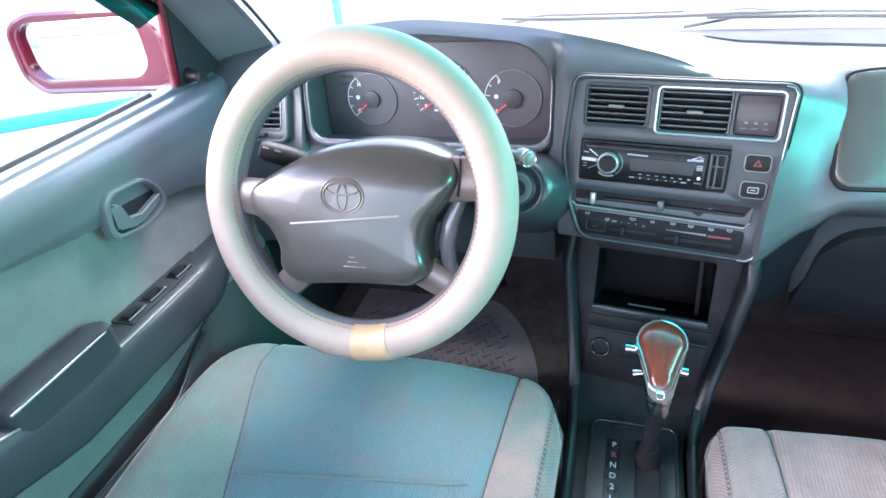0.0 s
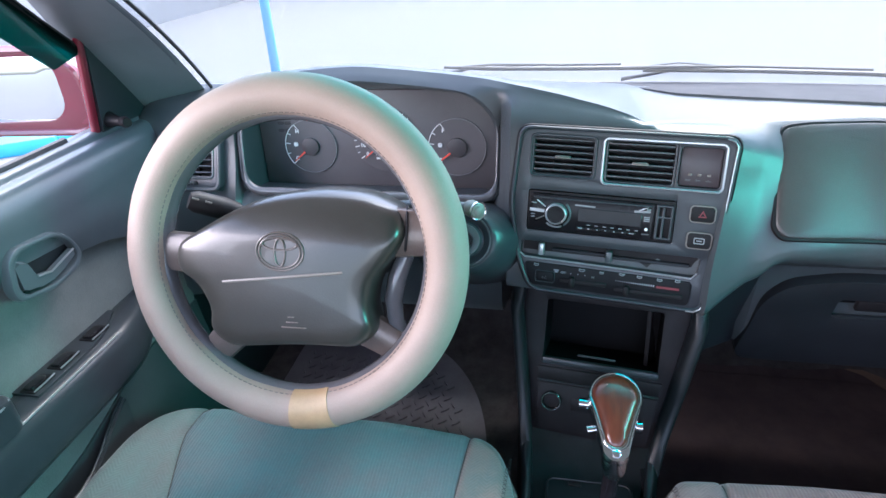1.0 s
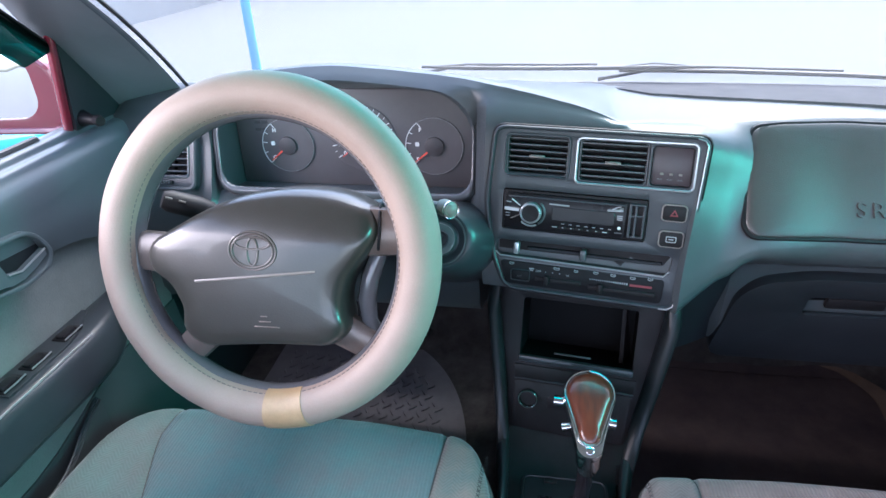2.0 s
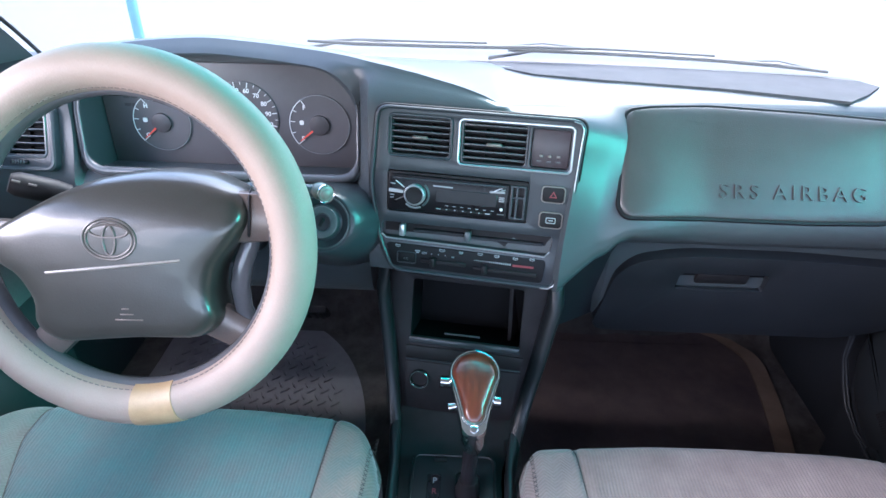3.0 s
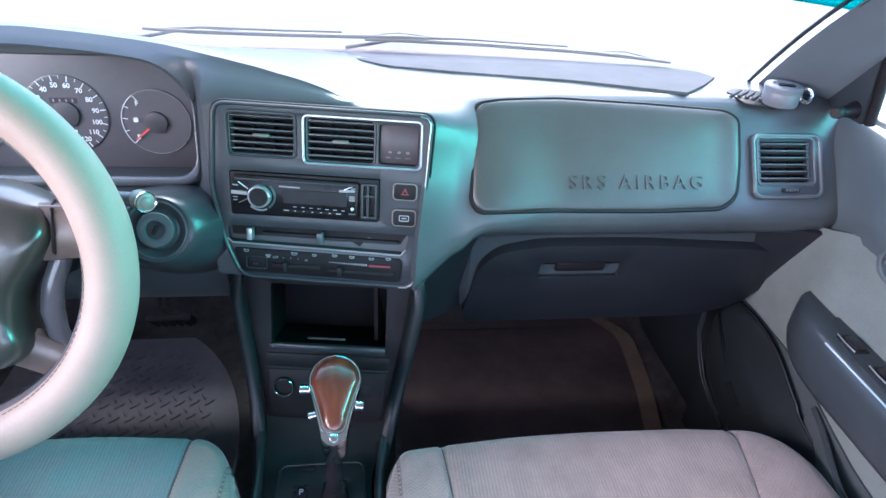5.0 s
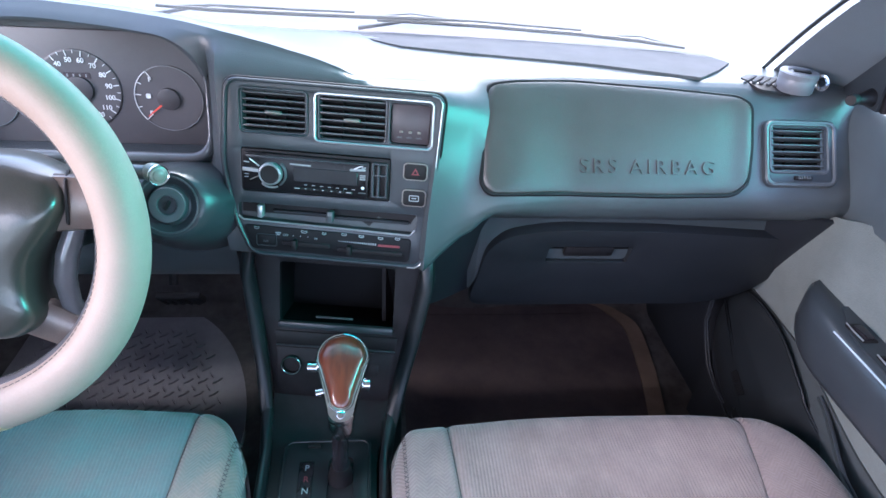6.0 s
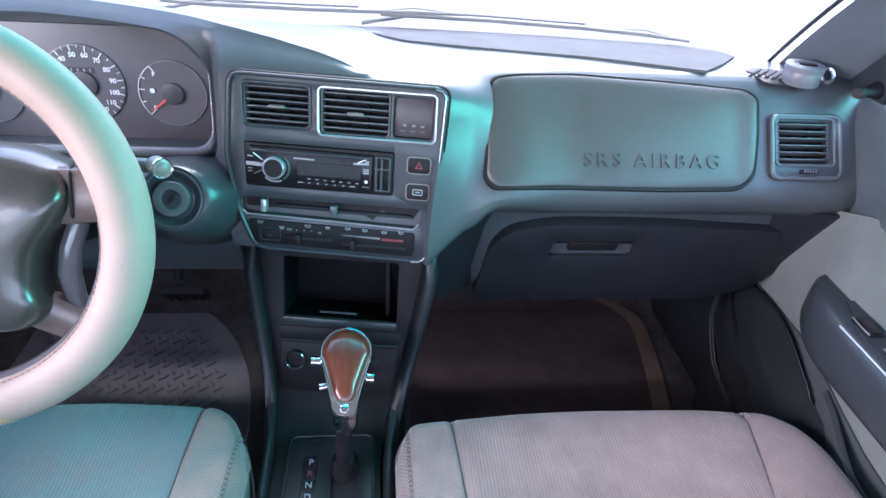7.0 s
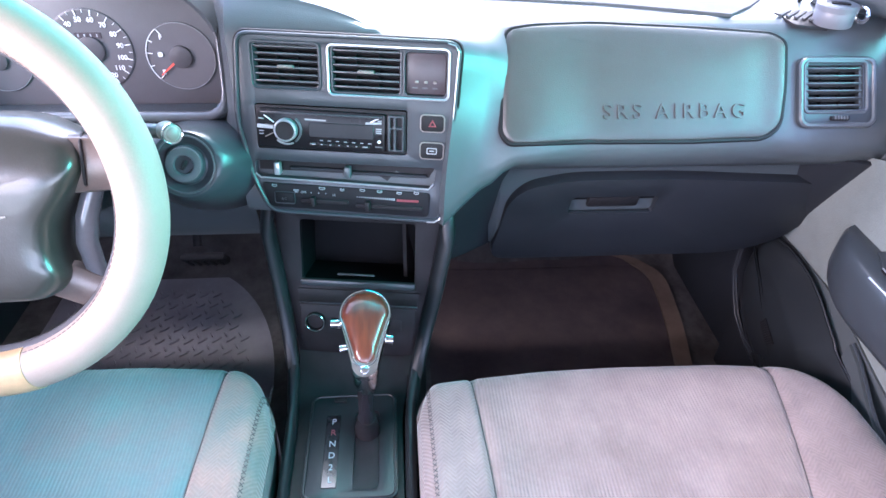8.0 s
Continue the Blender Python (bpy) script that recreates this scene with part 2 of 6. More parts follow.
# ---- mesh helpers ----
def part(name, bm, mat, parent=None, label="", m=None, smooth=True, sharp=38):
    """Links a bmesh as one mesh object under a thing or a part."""
    if m is not None:
        bm.transform(m)
    bmesh.ops.recalc_face_normals(bm, faces=bm.faces)
    if smooth:
        for f in bm.faces:
            f.smooth = True
        for e in bm.edges:
            if len(e.link_faces) == 2 and e.calc_face_angle(0) > radians(sharp):
                e.smooth = False
    me = bpy.data.meshes.new(name)
    bm.to_mesh(me)
    bm.free()
    me.materials.append(mat)
    ob = new(name, me)
    if parent is not None:
        ob.parent = parent
    if label:
        ob["label"] = label
    return ob


def thing(name, label, category, group="", kind=""):
    """An empty at the base of a thing; its parts are built in world coordinates."""
    ob = new(name)
    ob.empty_display_size = 0.05
    return tagged(ob, label, category, group, kind)


def axes(o, u, v, n):
    m = Matrix((u, v, n)).transposed().to_4x4()
    m.translation = o
    return m


def rbox(sx, sy, sz, b=0.003, seg=2, at=(0, 0, 0)):
    bm = bmesh.new()
    bmesh.ops.create_cube(bm, size=1)
    bmesh.ops.scale(bm, vec=(sx, sy, sz), verts=bm.verts)
    if b > 0:
        bmesh.ops.bevel(bm, geom=list(bm.edges), offset=b, segments=seg, affect="EDGES", profile=0.5)
    bmesh.ops.translate(bm, vec=at, verts=bm.verts)
    return bm


def rrect(x0, y0, x1, y1, r, n=5):
    pts = []
    for cx, cy, a0 in ((x1 - r, y1 - r, 0), (x0 + r, y1 - r, 90), (x0 + r, y0 + r, 180), (x1 - r, y0 + r, 270)):
        for k in range(n + 1):
            a = radians(a0 + 90 * k / n)
            pts.append((cx + r * math.cos(a), cy + r * math.sin(a)))
    return pts


def rounded(corners, r, n=5):
    """Rounds the corners of a polygon."""
    out, c = [], [Vector(p) for p in corners]
    for i, p in enumerate(c):
        a, b = (c[i - 1] - p), (c[(i + 1) % len(c)] - p)
        k = min(r, a.length * 0.45, b.length * 0.45)
        p0, p2 = p + a.normalized() * k, p + b.normalized() * k
        for s in range(n + 1):
            t = s / n
            out.append(tuple((1 - t) ** 2 * p0 + 2 * t * (1 - t) * p + t * t * p2))
    return out


def plate(outline, holes=(), depth=0.006, bevel=0.0015):
    """A flat piece with holes; its face lies at depth 0 and its back behind it."""
    bm = bmesh.new()
    edges = []
    for loop in (outline, *holes):
        vs = [bm.verts.new((x, y, 0)) for x, y in loop]
        edges += [bm.edges.new((vs[i], vs[(i + 1) % len(vs)])) for i in range(len(vs))]
    bmesh.ops.triangle_fill(bm, use_beauty=True, edges=edges)
    rim = [e for e in bm.edges if len(e.link_faces) == 1]
    ret = bmesh.ops.extrude_edge_only(bm, edges=rim)
    bmesh.ops.translate(bm, vec=(0, 0, -depth), verts=[g for g in ret["geom"] if isinstance(g, bmesh.types.BMVert)])
    if bevel > 0:
        bmesh.ops.recalc_face_normals(bm, faces=bm.faces)
        hard = [e for e in bm.edges if len(e.link_faces) == 2 and e.calc_face_angle(0) > radians(60)]
        bmesh.ops.bevel(bm, geom=hard, offset=bevel, segments=2, affect="EDGES", profile=0.5, clamp_overlap=True)
    return bm


def dome(outline, rings, centre=None):
    """A cushion over an outline: rings of (scale, height); the last closes it."""
    bm = bmesh.new()
    n = len(outline)
    cx = sum(p[0] for p in outline) / n if centre is None else centre[0]
    cy = sum(p[1] for p in outline) / n if centre is None else centre[1]
    loops = [[bm.verts.new((cx + (x - cx) * s, cy + (y - cy) * s, h)) for x, y in outline] for s, h in rings]
    for a, b in zip(loops, loops[1:]):
        for i in range(n):
            bm.faces.new((a[i], a[(i + 1) % n], b[(i + 1) % n], b[i]))
    top = bm.verts.new((cx, cy, rings[-1][1]))
    for i in range(n):
        bm.faces.new((loops[-1][i], loops[-1][(i + 1) % n], top))
    return bm


def tube(points, radius, seg=10, closed=False, flat=1.0):
    """A round bar along points; radius is one number or one for each point."""
    pts = [Vector(p) for p in points]
    n = len(pts)
    rad = [radius] * n if isinstance(radius, (int, float)) else list(radius)
    bm = bmesh.new()
    rings, ref = [], None
    for i, p in enumerate(pts):
        a = pts[i - 1] if (closed or i > 0) else p
        b = pts[(i + 1) % n] if (closed or i < n - 1) else p
        d = (b - a).normalized()
        if ref is None:
            ref = d.orthogonal().normalized()
        ref = (ref - d * ref.dot(d)).normalized()
        q = d.cross(ref)
        rings.append([bm.verts.new(p + rad[i] * (math.cos(t) * ref + flat * math.sin(t) * q)) for t in (2 * math.pi * k / seg for k in range(seg))])
    pairs = list(zip(rings, rings[1:])) + ([(rings[-1], rings[0])] if closed else [])
    for a, b in pairs:
        for k in range(seg):
            bm.faces.new((a[k], a[(k + 1) % seg], b[(k + 1) % seg], b[k]))
    if not closed:
        bm.faces.new(rings[0][::-1])
        bm.faces.new(rings[-1])
    return bm


def lathe(profile, seg=32):
    """Turns (radius, height) rows round the local z axis."""
    bm = bmesh.new()
    rings = []
    for r, z in profile:
        rings.append([bm.verts.new((r * math.cos(2 * math.pi * k / seg), r * math.sin(2 * math.pi * k / seg), z)) for k in range(seg)] if r > 1e-6 else [bm.verts.new((0, 0, z))])
    for a, b in zip(rings, rings[1:]):
        for k in range(seg):
            f = [a[k % len(a)], a[(k + 1) % len(a)], b[(k + 1) % len(b)], b[k % len(b)]]
            f = list(dict.fromkeys(f))
            if len(f) > 2:
                bm.faces.new(f)
    return bm


def loft(sections, caps=True):
    """Skin over closed rings of equal length."""
    bm = bmesh.new()
    rings = [[bm.verts.new(p) for p in s] for s in sections]
    n = len(rings[0])
    for a, b in zip(rings, rings[1:]):
        for k in range(n):
            bm.faces.new((a[k], a[(k + 1) % n], b[(k + 1) % n], b[k]))
    if caps:
        bm.faces.new(rings[0][::-1])
        bm.faces.new(rings[-1])
    return bm


def sheet(f, nu, nv, thick=0.004):
    """A curved panel of even thickness over f(u, v), u and v from 0 to 1."""
    bm = bmesh.new()
    g = [[bm.verts.new(f(i / nu, j / nv)) for j in range(nv + 1)] for i in range(nu + 1)]
    for i in range(nu):
        for j in range(nv):
            bm.faces.new((g[i][j], g[i + 1][j], g[i + 1][j + 1], g[i][j + 1]))
    bmesh.ops.recalc_face_normals(bm, faces=bm.faces)
    bmesh.ops.solidify(bm, geom=list(bm.faces), thickness=thick)
    return bm


def merged(*bms):
    """One bmesh out of several."""
    me = bpy.data.meshes.new("join")
    out = bmesh.new()
    for b in bms:
        b.to_mesh(me)
        out.from_mesh(me)
        b.free()
    bpy.data.meshes.remove(me)
    return out


def writing(name, words, size, mat, parent, m, extrude=0.0004, bold=0.0, align="CENTER", spacing=1.0):
    """Raised letters in the built-in font."""
    cu = bpy.data.curves.new(name, "FONT")
    cu.body, cu.size, cu.extrude, cu.offset, cu.space_character = words, size, extrude, bold, spacing
    cu.align_x, cu.align_y = align, "CENTER"
    tmp = bpy.data.objects.new("tmp", cu)
    me = bpy.data.meshes.new_from_object(tmp)
    bpy.data.objects.remove(tmp)
    bpy.data.curves.remove(cu)
    me.transform(m)
    me.materials.clear()
    me.materials.append(mat)
    me.name = name
    ob = new(name, me)
    ob.parent = parent
    return ob


def smooth01(t):
    t = max(0.0, min(1.0, t))
    return t * t * (3 - 2 * t)


def rot2(x, y, a):
    return x * math.cos(a) - y * math.sin(a), x * math.sin(a) + y * math.cos(a)


# ---- the setting: yard, car floor, roof and sides ----
def slab(name, x0, y0, z0, x1, y1, z1, mat, label, b=0.004):
    bm = rbox(x1 - x0, y1 - y0, z1 - z0, b, 2, ((x0 + x1) / 2, (y0 + y1) / 2, (z0 + z1) / 2))
    return tagged(part(name, bm, mat), label, name.split("_")[0], kind="structure")


def ground_sheet():
    bm = bmesh.new()
    bmesh.ops.create_grid(bm, x_segments=60, y_segments=60, size=150)
    for v in bm.verts:
        v.co.z = 0.02 * noise.noise(v.co * 0.2) - 0.02
    return tagged(part("ground", bm, GROUND), "pale sunlit concrete yard ground round the car", "ground", kind="structure")


ground_sheet()
slab("wall_yard", -9.0, 14.0, -0.05, 9.0, 14.25, 3.2, WALLPAINT, "whitewashed yard wall far in front of the car")
slab("wall_yard_side", -6.2, -6.0, -0.05, -6.0, 13.9, 2.6, WALLPAINT, "whitewashed yard wall beside the car")

FLOOR_Z = 0.26


def floor_z(x, y):
    return FLOOR_Z + 0.30 * smooth01((y - 1.09) / 0.22) + 0.10 * math.exp(-((x + 0.02) / 0.09) ** 2) + 0.003 * noise.noise(Vector((x * 9, y * 9, 0)))


def car_floor():
    def f(u, v):
        x, y = -0.80 + 1.56 * u, -1.0 + 2.25 * v
        return (x, y, floor_z(x, y))
    return tagged(part("floor", sheet(f, 80, 100, 0.02), CARPET), "dark brown carpet over the car floor and tunnel", "floor", kind="structure")


car_floor()


def firewall():
    def f(u, v):
        return (-0.80 + 1.56 * u, 1.26 - 0.06 * v, 0.30 + 0.54 * v)
    return tagged(part("wall_front", sheet(f, 6, 6, 0.02), CARPET), "dark carpeted bulkhead behind the dashboard", "wall", kind="structure")


firewall()


def roof_lining():
    def f(u, v):
        x, y = -0.66 + 1.28 * u, 0.60 - 1.65 * v
        return (x, y, 1.335 - 0.05 * ((x + 0.02) / 0.64) ** 2 - 0.10 * (1 - v) ** 5)
    return tagged(part("ceiling", sheet(f, 16, 16, 0.03), ROOF), "light grey cloth roof lining", "ceiling", kind="structure")


roof_lining()


def body_skin():
    """Painted outside of the roof, tail and rear flanks."""
    def top(u, v):
        x, y = -0.68 + 1.32 * u, 0.62 - 1.72 * v
        return (x, y, 1.372 - 0.05 * ((x + 0.02) / 0.64) ** 2 - 0.10 * (1 - v) ** 5)
    tagged(part("roof", sheet(top, 16, 16, 0.004), PAINT), "maroon painted car roof skin", "roof", kind="structure")
    for k, name in ((-1, "wall_outer_left"), (1, "wall_outer_right")):
        flank = sheet(lambda u, v, k=k: (-0.02 + k * (0.805 + 0.03 * math.sin(math.pi * v)), -1.12 + 0.99 * u, 0.22 + 0.71 * v), 8, 8, 0.004)
        tagged(part(name, flank, PAINT), "maroon painted rear flank of the car", "wall", kind="structure")
    tail = sheet(lambda u, v: (-0.82 + 1.60 * u, -1.12 - 0.03 * math.sin(math.pi * v), 0.22 + 0.71 * v), 8, 8, 0.004)
    tagged(part("wall_outer_rear", tail, PAINT), "maroon painted tail panel of the car", "wall", kind="structure")


body_skin()


def rear_wall():
    def f(u, v):
        return (-0.80 + 1.56 * u, -1.05, 0.2 + 0.74 * v)
    return tagged(part("wall_rear", sheet(f, 4, 4, 0.03), SEATBASE), "plain dark grey cloth behind the seats", "wall", kind="structure")


rear_wall()


def rear_side(sign, name):
    """Closed side of the cabin behind each front door: lower panel, centre pillar, roof rail."""
    xo = -0.02 + 0.76 * sign

    def f(u, v):
        return (xo + 0.03 * sign, -1.04 + 0.92 * u, 0.2 + 0.74 * v)

    def g(u, v):
        return (xo + sign * (0.03 - 0.13 * v), -0.16 + 0.10 * u - 0.03 * v, 0.94 + 0.38 * v)

    def r(u, v):
        return (xo - sign * (0.085 + 0.05 * v), -1.04 + 1.42 * u, 1.27 + 0.05 * v)
    bm = merged(sheet(f, 6, 6, 0.03), sheet(g, 3, 8, 0.03), sheet(r, 12, 3, 0.03))
    return tagged(part(name, bm, PILLAR), "grey trim panel and pillar closing the side of the cabin", "wall", kind="structure")


def front_side(sign, name):
    """Inner wall beside the footwell, ahead of the door."""
    def f(u, v):
        return (-0.02 + sign * 0.745, 0.74 + 0.56 * u, 0.2 + 0.62 * v)
    return tagged(part(name, sheet(f, 6, 6, 0.02), LOWER), "dark plastic footwell side", "wall", kind="structure")


front_side(-1, "wall_footwell_left")
front_side(1, "wall_footwell_right")
rear_side(-1, "wall_left")
rear_side(1, "wall_right")


def base_y(x):
    """How far forward the foot of the windshield lies at x."""
    s = abs(x + 0.02)
    return 1.045 - 0.16 * s * s - 0.9 * max(0.0, s - 0.52) ** 2 * 6


def shield(x_s, t):
    """A point of the windshield: x_s from -1 to 1, t from foot 0 to roof 1."""
    half = 0.735 - 0.14 * t
    x = -0.02 + half * x_s
    bow = 0.16 * x_s * x_s + 0.05 * x_s ** 6
    return Vector((x, 1.055 - bow - t * 0.62 + 0.04 * math.sin(math.pi * t), 0.925 + 0.385 * t + 0.015 * math.sin(math.pi * t)))


def strip_edge(u):
    return 0.58 - 0.175 * u


tagged(part("window_windshield", sheet(lambda u, v: shield(-0.885 + 1.795 * u, strip_edge(u) * v), 30, 12, 0.004), WINDSHIELD), "dusty laminated windshield", "windshield", kind="structure")
tagged(part("window_sun_strip", sheet(lambda u, v: shield(-0.885 + 1.795 * u, strip_edge(u) + 0.27 * v), 30, 10, 0.004), TEALFILM), "teal tinted sun strip along the windshield top", "sun strip", kind="structure")
# Added clear band, out of view, to let white daylight past the tint.
tagged(part("window_windshield_top", sheet(lambda u, v: shield(-0.885 + 1.795 * u, strip_edge(u) + 0.27 + (0.73 - strip_edge(u)) * v), 30, 6, 0.004), WINDSHIELD), "unseen clear glass added above the sun strip to let in daylight", "windshield", kind="structure")


def gasket():
    """Black rubber bead up both sides of the windshield and along its foot."""
    side = [shield(-0.857, 1 - k / 16) for k in range(17)] + [shield(-0.857 + 1.742 * k / 40, 0) for k in range(1, 40)] + [shield(0.885, k / 16) for k in range(17)]
    return tagged(part("trim_windshield", tube([p + Vector((0, -0.004, -0.004)) for p in side], 0.0028, 8), SEAL), "black rubber bead round the windshield", "seal", kind="structure")


gasket()


def pillar(sign, name):
    """Tapered padded trim on the slanting front pillar."""
    secs = []
    for k in range(13):
        t = k / 12
        a = shield(-0.87 if sign < 0 else 0.90, 0.03 + 0.97 * t) + Vector((0, -0.006, -0.003))
        b = Vector((-0.02 + sign * (0.745 - 0.115 * t), (0.825 if sign < 0 else 0.790) - 0.27 * t - 0.10 * t * t, 0.935 + 0.37 * t))
        mid = (a + b) / 2 + Vector((-sign * 0.030, -0.010, 0.016))
        out = Vector((sign * 0.03, 0.0, 0.0))
        ring = []
        for s in range(9):
            w = s / 8
            ring.append(tuple((1 - w) ** 2 * a + 2 * w * (1 - w) * mid + w * w * b))
        ring += [tuple(b + out), tuple(a + out)]
        secs.append(ring)
    return tagged(part(name, loft(secs), PILLAR, sharp=60), "grey padded trim on the slanting windshield pillar", "pillar", kind="structure")


pillar(-1, "trim_pillar_left")
pillar(1, "trim_pillar_right")

# ---- dashboard ----
dash = thing("dashboard", "grey vinyl car dashboard with dials, vents and airbag panel", "dashboard")

STACK = axes((-0.03, 0.700, 0.845),
             Vector((math.cos(radians(-8)), math.sin(radians(-8)), 0)),
             Vector((math.sin(radians(8)) * math.sin(radians(13)), math.cos(radians(8)) * math.sin(radians(13)), math.cos(radians(13)))),
             Vector((math.cos(radians(-8)), math.sin(radians(-8)), 0)).cross(
                 Vector((math.sin(radians(8)) * math.sin(radians(13)), math.cos(radians(8)) * math.sin(radians(13)), math.cos(radians(13))))))


def stack_y(x, z, inset=0.012):
    return 0.700 + 0.231 * (z - 0.845) - 0.1405 * (x + 0.03) + inset


def air_y(z):
    """The slanting face of the passenger side."""
    return 0.698 + 0.709 * (z - 0.832)


def profile_side():
    return [(0.955, 0.935), (0.93, 0.948), (0.88, 0.975), (0.855, 0.980), (0.825, 0.965), (0.800, 0.940), (0.785, 0.905), (0.770, 0.870),
            (0.757, 0.835), (0.752, 0.805), (0.762, 0.760), (0.785, 0.690), (0.815, 0.600), (0.95, 0.60)]


CREST = ((-0.60, 0.842, 0.985), (-0.509, 0.848, 0.998), (-0.40, 0.850, 1.0065), (-0.333, 0.850, 1.003), (-0.2646, 0.842, 0.9986), (-0.1911, 0.8102, 0.9977), (-0.1192, 0.7811, 0.9914), (-0.0857, 0.7722, 0.9859), (-0.0516, 0.7627, 0.9795), (-0.0339, 0.7577, 0.9762), (-0.016, 0.752, 0.9719), (0.0, 0.747, 0.9675), (0.010, 0.7445, 0.964), (0.018, 0.744, 0.9595), (0.028, 0.752, 0.9555), (0.045, 0.765, 0.954))


def crest_at(x):
    """The ridge of the dial hood: how far forward and how high it is at x."""
    c = CREST
    for i in range(len(c) - 1):
        if x <= c[i + 1][0] or i == len(c) - 2:
            t = min(1.0, max(0.0, (x - c[i][0]) / (c[i + 1][0] - c[i][0])))
            p0, p1, p2, p3 = c[max(0, i - 1)], c[i], c[i + 1], c[min(len(c) - 1, i + 2)]
            return tuple(0.5 * (2 * p1[k] + (p2[k] - p0[k]) * t + (2 * p0[k] - 5 * p1[k] + 4 * p2[k] - p3[k]) * t * t + (3 * p1[k] - p0[k] - 3 * p2[k] + p3[k]) * t ** 3) for k in (1, 2))


def profile_driver(x, open_=True):
    cy, crest = crest_at(x)
    if open_:
        far = max(0.0, (x + 0.232) / 0.060, (-0.512 - x) / 0.060)
        e = 1 - math.sqrt(max(0.0, 1 - min(1.0, far) ** 2))
        mid = [(cy - 0.016 + (0.796 - cy + 0.016) * e, crest - 0.021 - 0.060 * e), (0.866, crest - 0.026 - 0.060 * e), (0.862, 0.812), (0.772, 0.832)]
    else:
        mid = [(0.790, 0.945), (0.780, 0.905), (0.768, 0.870), (0.752, 0.835)]
    return [(base_y(x), 0.935), (0.95, 0.960), (cy + 0.022, crest - 0.001), (cy, crest), (cy - 0.010, crest - 0.009), *mid,
            (0.748, 0.815), (0.762, 0.760), (0.790, 0.690), (0.825, 0.600), (0.95, 0.60)]


def profile_stack(x):
    """Behind the centre panel; the ridge of the dial hood runs out on it."""
    cy, crest = crest_at(x)
    h = max(0.0, (crest - 0.9515) / 0.037)
    lip = stack_y(x, 0.952)
    foot = [(stack_y(x, 0.90), 0.90), (stack_y(x, 0.86), 0.86), (stack_y(x, 0.80), 0.80), (stack_y(x, 0.735), 0.735)]
    return [(base_y(x), 0.935), (0.95, 0.950 + 0.010 * h), (cy + 0.022, crest - 0.0005), (cy, crest), (cy + 0.12 * (lip - cy), crest + 0.16 * (0.952 - crest)),
            (lip, 0.952), *foot, (stack_y(x, 0.735) + 0.03, 0.722), (0.86, 0.715), (0.90, 0.60), (0.97, 0.60)]


def swell(x):
    """How far the passenger side stands out towards the centre panel."""
    return 0.016 * smooth01((0.31 - x) / 0.115) - 0.005 * smooth01((0.57 - x) / 0.05)


def profile_passenger(x):
    s = swell(x)
    return [(y - (s if 3 <= k <= 9 else 0), z) for k, (y, z) in enumerate(passenger_points(x))]


def passenger_points(x):
    return [(base_y(x), 0.935), (0.93, 0.950), (0.83, 0.955), (0.790, 0.9545), (air_y(0.947), 0.947), (air_y(0.915), 0.915), (air_y(0.884), 0.884),
            (air_y(0.852), 0.852), (air_y(0.826), 0.826), (0.691, 0.805), (0.713, 0.778), (0.748, 0.756), (0.785, 0.600), (0.95, 0.60)]


def profile_end():
    return [(0.86, 0.925), (0.85, 0.935), (0.820, 0.942), (0.800, 0.940), (0.788, 0.930), (0.770, 0.905), (0.750, 0.876), (0.732, 0.848),
            (0.716, 0.822), (0.710, 0.800), (0.718, 0.775), (0.750, 0.745), (0.79, 0.610), (0.93, 0.61)]


